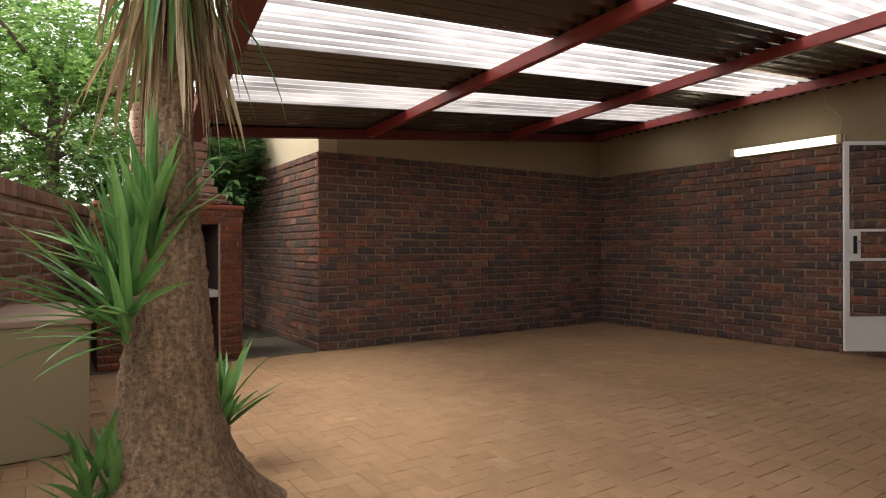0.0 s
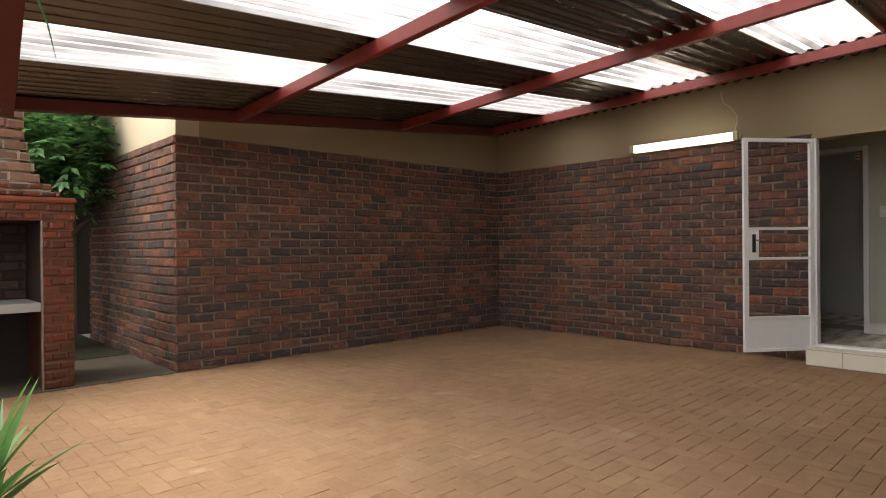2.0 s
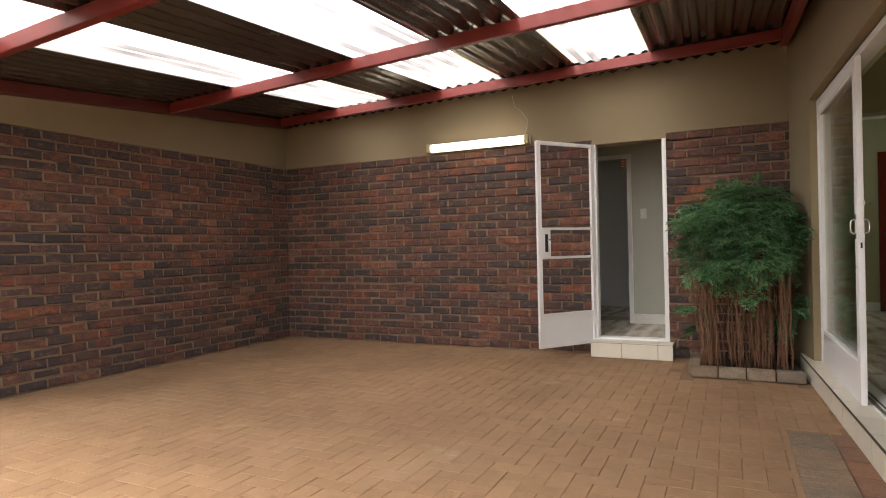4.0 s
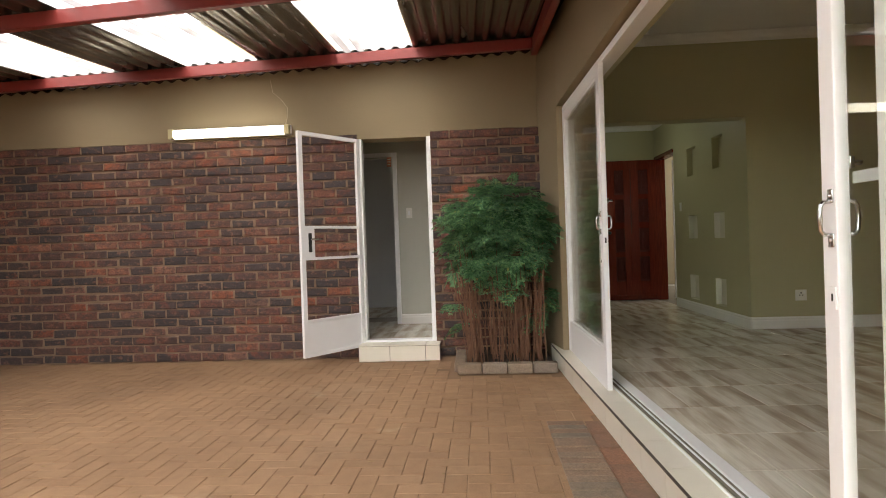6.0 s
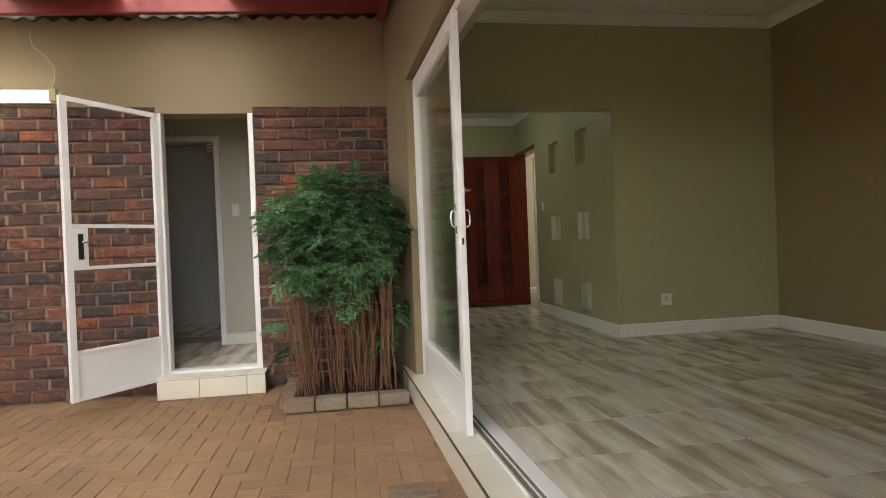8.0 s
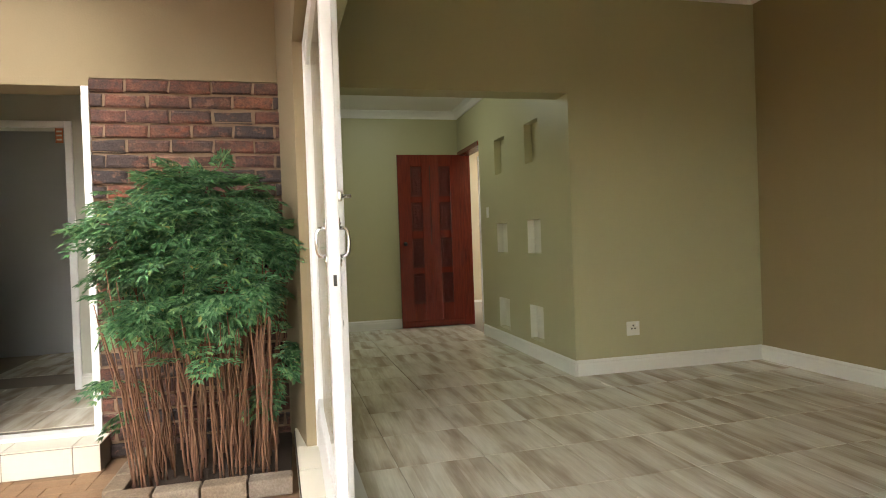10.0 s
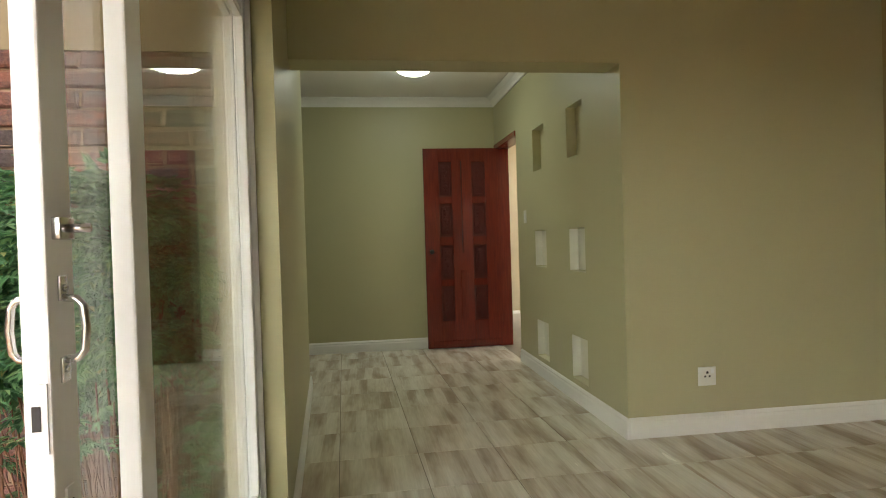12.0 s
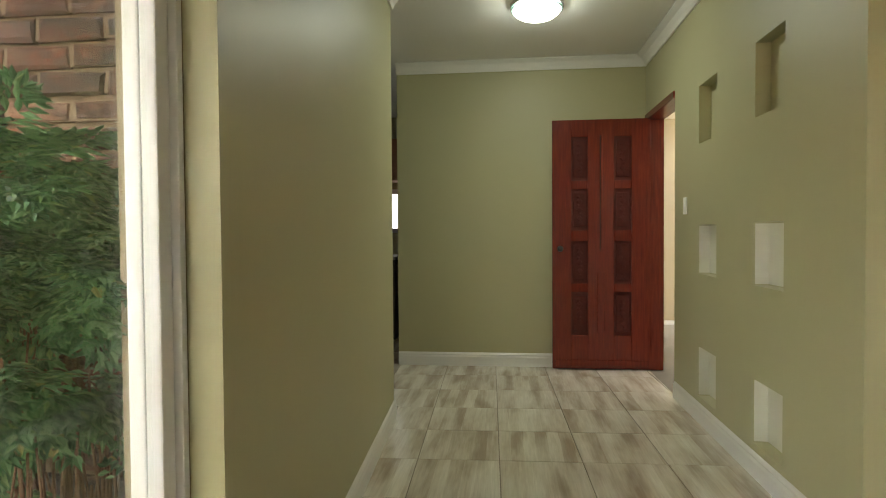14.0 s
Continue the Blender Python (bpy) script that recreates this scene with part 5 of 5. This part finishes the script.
def lay(parent, s0, s1, z0, courses, place, material, near, rot, depth=0.03, start=0.0, height=BH, noun="brick", pointing=None, bl=BL):
    pointing = pointing or MORTAR
    """Stretcher bond from s0 to s1. place(s, z, out) gives a point of the parent; near(s, z): a part of its own."""
    cache, vs_all, fs_all = {}, [], []
    pv, pf = [], []
    for i in range(courses):
        # pointing between the bricks of one course stands nearly flush; bed joints are raked deep
        za, zb = z0 + i * height + JOINT * 0.5, z0 + (i + 1) * height - JOINT * 0.5
        k = len(pv)
        for o in (0.006, depth):
            pv += [place(s0, za + 0.002, o), place(s1, za + 0.002, o), place(s1, zb - 0.002, o), place(s0, zb - 0.002, o)]
        pf += [(k, k + 1, k + 2, k + 3), (k, k + 4, k + 5, k + 1), (k + 3, k + 2, k + 6, k + 7)]
        s = s0 - (bl + PERP) * ((0.5 if i % 2 else 0.0) + start)
        while s < s1:
            a, b = max(s, s0), min(s + bl, s1)
            s += bl + PERP
            L = round(b - a, 2)
            if L < 0.03:
                continue
            z, m = z0 + (i + 0.5) * height, (a + b) / 2
            out = prng.uniform(-0.006, 0.004)
            at = place(m, z, out)
            if near(m, z):
                key = (L, prng.randrange(3))
                if key not in cache:
                    cache[key] = piece_mesh(noun, L, height - JOINT, depth, material)
                ob = shared(noun, cache[key], at, parent, rot)
                ob.rotation_euler[1] = prng.uniform(-0.011, 0.011)
            else:
                v, f = piece_data(L, height - JOINT, depth, 0.009, 0.0055)
                k, M = len(vs_all), Matrix.Translation(at) @ Matrix.Rotation(rot, 4, "Z")
                vs_all += [tuple(M @ Vector(p)) for p in v]
                fs_all += [tuple(k + q for q in t) for t in f]
    leaf_part("pointing", pv, pf, pointing, parent, "mortar pointing between bricks", "stuff")
    if vs_all:
        leaf_part(noun + "work", vs_all, fs_all, material, parent, "", "stuff")


lay(wall_east, 2.32, YN, 0.0, 25, lambda s, z, o: (XE - 0.002 + o, s, z), BRICK, lambda s, z: s < 4.45, radians(-90))
lay(wall_east, YS, 1.61, 0.0, 25, lambda s, z, o: (XE - 0.002 + o, s, z), BRICK, lambda s, z: z > 1.3, radians(-90), start=0.3)
lay(wall_north, XB, XE, 0.0, 25, lambda s, z, o: (s, YN - 0.002 + o, z), BRICK, lambda s, z: s < 5.9, 0.0)
lay(wall_west, YN + 0.03, 9.2, 0.0, 25, lambda s, z, o: (XB - 0.002 + o, s, z), BRICK, lambda s, z: s < 8.4, radians(-90), start=0.25)
lay(gw, -0.9, 3.0, 0.05, 16, lambda s, z, o: (s, -0.002 + o, z), PALE_BRICK, lambda s, z: z > 0.66 and s < 2.4, 0.0, pointing=PALE_MORTAR)
for i in range(34):
    x = -1.0 + i * 0.12
    part("coping_brick", boxes((x, x + 0.108, -0.02, 0.23, 1.47, 1.575), bevel=0.006), PALE_BRICK, gw)
# chimney of the braai
for k, (w, n) in enumerate(((0.425, 1), (0.39, 1), (0.36, 1), (0.345, 1), (0.325, 6))):
    lay(chim, -w, w, 1.662 + k * 0.084, n, lambda s, z, o: (s, 0.075 + o, z), PALE_BRICK, lambda s, z: True, 0.0, start=0.2 + 0.5 * (k % 2), height=0.084, pointing=PALE_MORTAR, depth=0.12)
for k, w in enumerate((0.56, 0.5)):
    lay(chim, -w, w, 1.549 + k * 0.056, 1, lambda s, z, o: (s, 0.03 + 0.02 * k + o, z), RUSTBRICK, lambda s, z: True, 0.0, start=0.3 * k, height=0.056, noun="header_brick", bl=0.1, depth=0.12, pointing=RUSTJOINT)
# rust-red bricks of the braai's face
for ob, x0, x1 in ((pillars[0], -0.64, -0.44), (pillars[1], 0.43, 0.64)):
    lay(ob, x0, x1, 0.0, 18, lambda s, z, o: (s, -0.012 + o, z), RUSTBRICK, lambda s, z: True, 0.0, height=0.0755, bl=0.097, depth=0.02, pointing=RUSTJOINT)
lay(mantel, -0.65, 0.65, 1.362, 2, lambda s, z, o: (s, -0.018 + o, z), RUSTBRICK, lambda s, z: True, 0.0, height=0.068, bl=0.097, depth=0.02, pointing=RUSTJOINT)
lay(fire_back, -0.44, 0.43, 0.7, 8, lambda s, z, o: (s, 0.65 + o, z), FIRE, lambda s, z: True, 0.0, height=0.082, depth=0.02, pointing=SOOT)

# paving: 90 degree herringbone, 200 x 100 mm
U = 0.104


def keep(x, y):
    if x > XE - 0.02 or y > YN - 0.03 or x < -0.9 or y < -1.6:
        return False
    if x > 2.02 and y < 0.5 - 0.035 * (7.2 - x):
        return False
    if 6.85 < x and y < 1.46:
        return False
    if x > 7.5 and 1.52 < y < 2.38:
        return False
    if 4.5 < x < 5.54 and y < 0.72:
        return False
    if (x < 1.06 and y > 3.86) or (x < 2.5 and y > 6.28):
        return False
    return (x - 1.2) ** 2 + (y - 2.73) ** 2 > 0.15


paver_cache = [piece_mesh("paver", 2 * U - 0.003, U - 0.003, 0.03, PAVER, 0.0022, 0.001) for k in range(4)]
vs_all, fs_all = [], []
count = 0
for i in range(-8, 76):
    for j in range(-16, 62):
        m = (i - j) % 4
        if m == 0:
            cx, cy, turn = (i + 1) * U, (j + 0.5) * U, 0.0
        elif m == 3:
            cx, cy, turn = (i + 0.5) * U, (j + 1) * U, radians(90)
        else:
            continue
        if not keep(cx, cy):
            continue
        z = prng.uniform(-0.001, 0.0008)
        tilt = (radians(-90) + prng.uniform(-0.004, 0.004), prng.uniform(-0.003, 0.003), turn + prng.uniform(-0.006, 0.006))
        if 2.75 < cx < 4.75 and 1.3 < cy < 4.4 and count < 300:
            ob = shared("paver", paver_cache[prng.randrange(4)], (cx, cy, z), pavement)
            ob.rotation_euler = tilt
            count += 1
        else:
            v, f = piece_data(2 * U - 0.003, U - 0.003, 0.03, 0.0022, 0.001)
            k, M = len(vs_all), Matrix.Translation((cx, cy, z)) @ Euler(tilt).to_matrix().to_4x4()
            vs_all += [tuple(M @ Vector(p)) for p in v]
            fs_all += [tuple(k + q for q in t) for t in f]
leaf_part("pavers", vs_all, fs_all, PAVER, pavement, "brown herringbone pavers", "stuff")

RED_EDGING = pieces("red_edging_brick", [(0.0, (0.24, 0.14, 0.095)), (1.0, (0.33, 0.16, 0.1))], stain=(0.15, 0.11, 0.08))
# brick edging strip beside the sill
for i in range(15):
    x = 4.44 + i * 0.077
    part("edging_brick", boxes((x, x + 0.069, 0.585, 0.8, -0.05, 0.007 + prng.uniform(-0.003, 0.004)), bevel=0.005), EDGING, pavement)
for i in range(5):
    x = 4.44 + i * 0.23
    part("edging_brick", boxes((x, x + 0.222, 0.46, 0.578, -0.05, 0.005 + prng.uniform(-0.003, 0.003)), bevel=0.005), RED_EDGING, pavement)

# floor tiles, laid along the house front, cut at the walls
TX, TY = 0.4525, 0.413
LAID = Matrix.Translation((8.947, -0.264, 0)) @ Matrix.Rotation(radians(1.6), 4, "Z")
tile_cache = [piece_mesh("tile", TX - 0.004, TY - 0.004, 0.012, TILE, 0.0012, 0.0003) for k in range(3)]


def clipped(poly, a, b, c):
    """The share of a polygon where a x + b y <= c."""
    out = []
    for p, q in zip(poly, poly[1:] + poly[:1]):
        u, v = a * p[0] + b * p[1] - c, a * q[0] + b * q[1] - c
        if u <= 0:
            out.append(p)
        if u * v < 0:
            t = u / (u - v)
            out.append((p[0] + (q[0] - p[0]) * t, p[1] + (q[1] - p[1]) * t))
    return out


for i in range(-15, 10):
    for j in range(-7, 8):
        mid = LAID @ Vector(((i + 0.5) * TX, (j + 0.5) * TY, 0))
        g = 0.002
        quad = [tuple((LAID @ Vector((x, y, 0))).xy) for x, y in ((i * TX + g, j * TY + g), ((i + 1) * TX - g, j * TY + g), ((i + 1) * TX - g, (j + 1) * TY - g), (i * TX + g, (j + 1) * TY - g))]
        bounds = [(-1, 0, -2.31), (1, 0, 13.3), (0, 1, 3.6), (0, -1, 3.055 if mid.x < 8.1 else 1.47)]
        if mid.x < 9.66:
            bounds.append((-0.0349, 1, 0.32 - 0.0349 * 7.2))
        poly = quad
        for row in bounds:
            poly = clipped(poly, *row) if len(poly) > 2 else []
        if len(poly) < 3:
            continue
        z = HF + prng.uniform(-0.0006, 0.0004)
        if poly == quad:
            ob = shared("tile", tile_cache[prng.randrange(3)], (mid.x, mid.y, z), floor)
            ob.rotation_euler = (radians(-90), 0, radians(1.6))
        else:
            bm = bmesh.new()
            prism(bm, poly, z - 0.012, z)
            part("tile", bm, TILE, floor)
TP = 0.437
small_tile = [piece_mesh("tile", TP - 0.004, TP - 0.004, 0.012, TILE, 0.0012, 0.0003) for k in range(3)]
for i in range(6):
    for j in range(6):
        if 7.98 + i * TP < 9.0:
            ob = shared("tile", small_tile[prng.randrange(3)], (8.2 + i * TP, 0.99 + j * TP, HF - 0.0004), floor)
            ob.rotation_euler = (radians(-90), 0, radians(90))

# a few fallen leaves on the paving
DEAD = leaf("dead_leaf", [(0.0, (0.2, 0.13, 0.05)), (1.0, (0.36, 0.26, 0.12))], 0.8, 0.1)
for i in range(26):
    x, y = prng.uniform(1.8, 7.3), prng.uniform(0.9, 5.9)
    vs, fs = [], []
    a = prng.uniform(0, math.tau)
    sprays(vs, fs, (0, 0, 0.002), (math.cos(a), math.sin(a), 0.12), 1, 0.005, prng.uniform(0.02, 0.04), 0.0)
    fl = leaf_part("fallen_leaf", vs[:4], fs[:2], DEAD, None)
    fl.location = (x, y, 0.008)
    tagged(fl, "small dry fallen leaf on the paving", "leaf", "fallen leaves")

# leaf bits and grit gathered along the foot of the walls and round the tree
vs, fs = [], []
for i in range(420):
    k = i % 4
    if k == 0:
        x, y = XE - 0.015 - abs(prng.gauss(0, 0.09)), prng.uniform(2.45, 6.1)
    elif k == 1:
        x, y = prng.uniform(3.35, 7.6), YN - 0.02 - abs(prng.gauss(0, 0.08))
    elif k == 2:
        a, r = prng.uniform(0, math.tau), prng.uniform(0.45, 1.3)
        x, y = 1.2 + r * math.cos(a), 2.73 + r * math.sin(a)
    else:
        x, y = prng.uniform(1.7, 7.4), prng.uniform(0.9, 6.0)
    a, L = prng.uniform(0, math.tau), prng.uniform(0.006, 0.022)
    c, q = Vector((x, y, 0.004)), Vector((math.cos(a), math.sin(a), 0)) * L
    w = Vector((-q.y, q.x, 0)) * prng.uniform(0.2, 0.5)
    n = len(vs)
    vs += [c - q, c - w + Vector((0, 0, 0.003)), c + q + Vector((0, 0, prng.uniform(0, 0.006))), c + w + Vector((0, 0, 0.003))]
    fs += [(n, n + 1, n + 2), (n, n + 2, n + 3)]
litter = leaf_part("leaf_litter", vs, fs, DEAD, None)
tagged(litter, "scattered dry leaf bits and grit on the paving", "litter", kind="stuff")
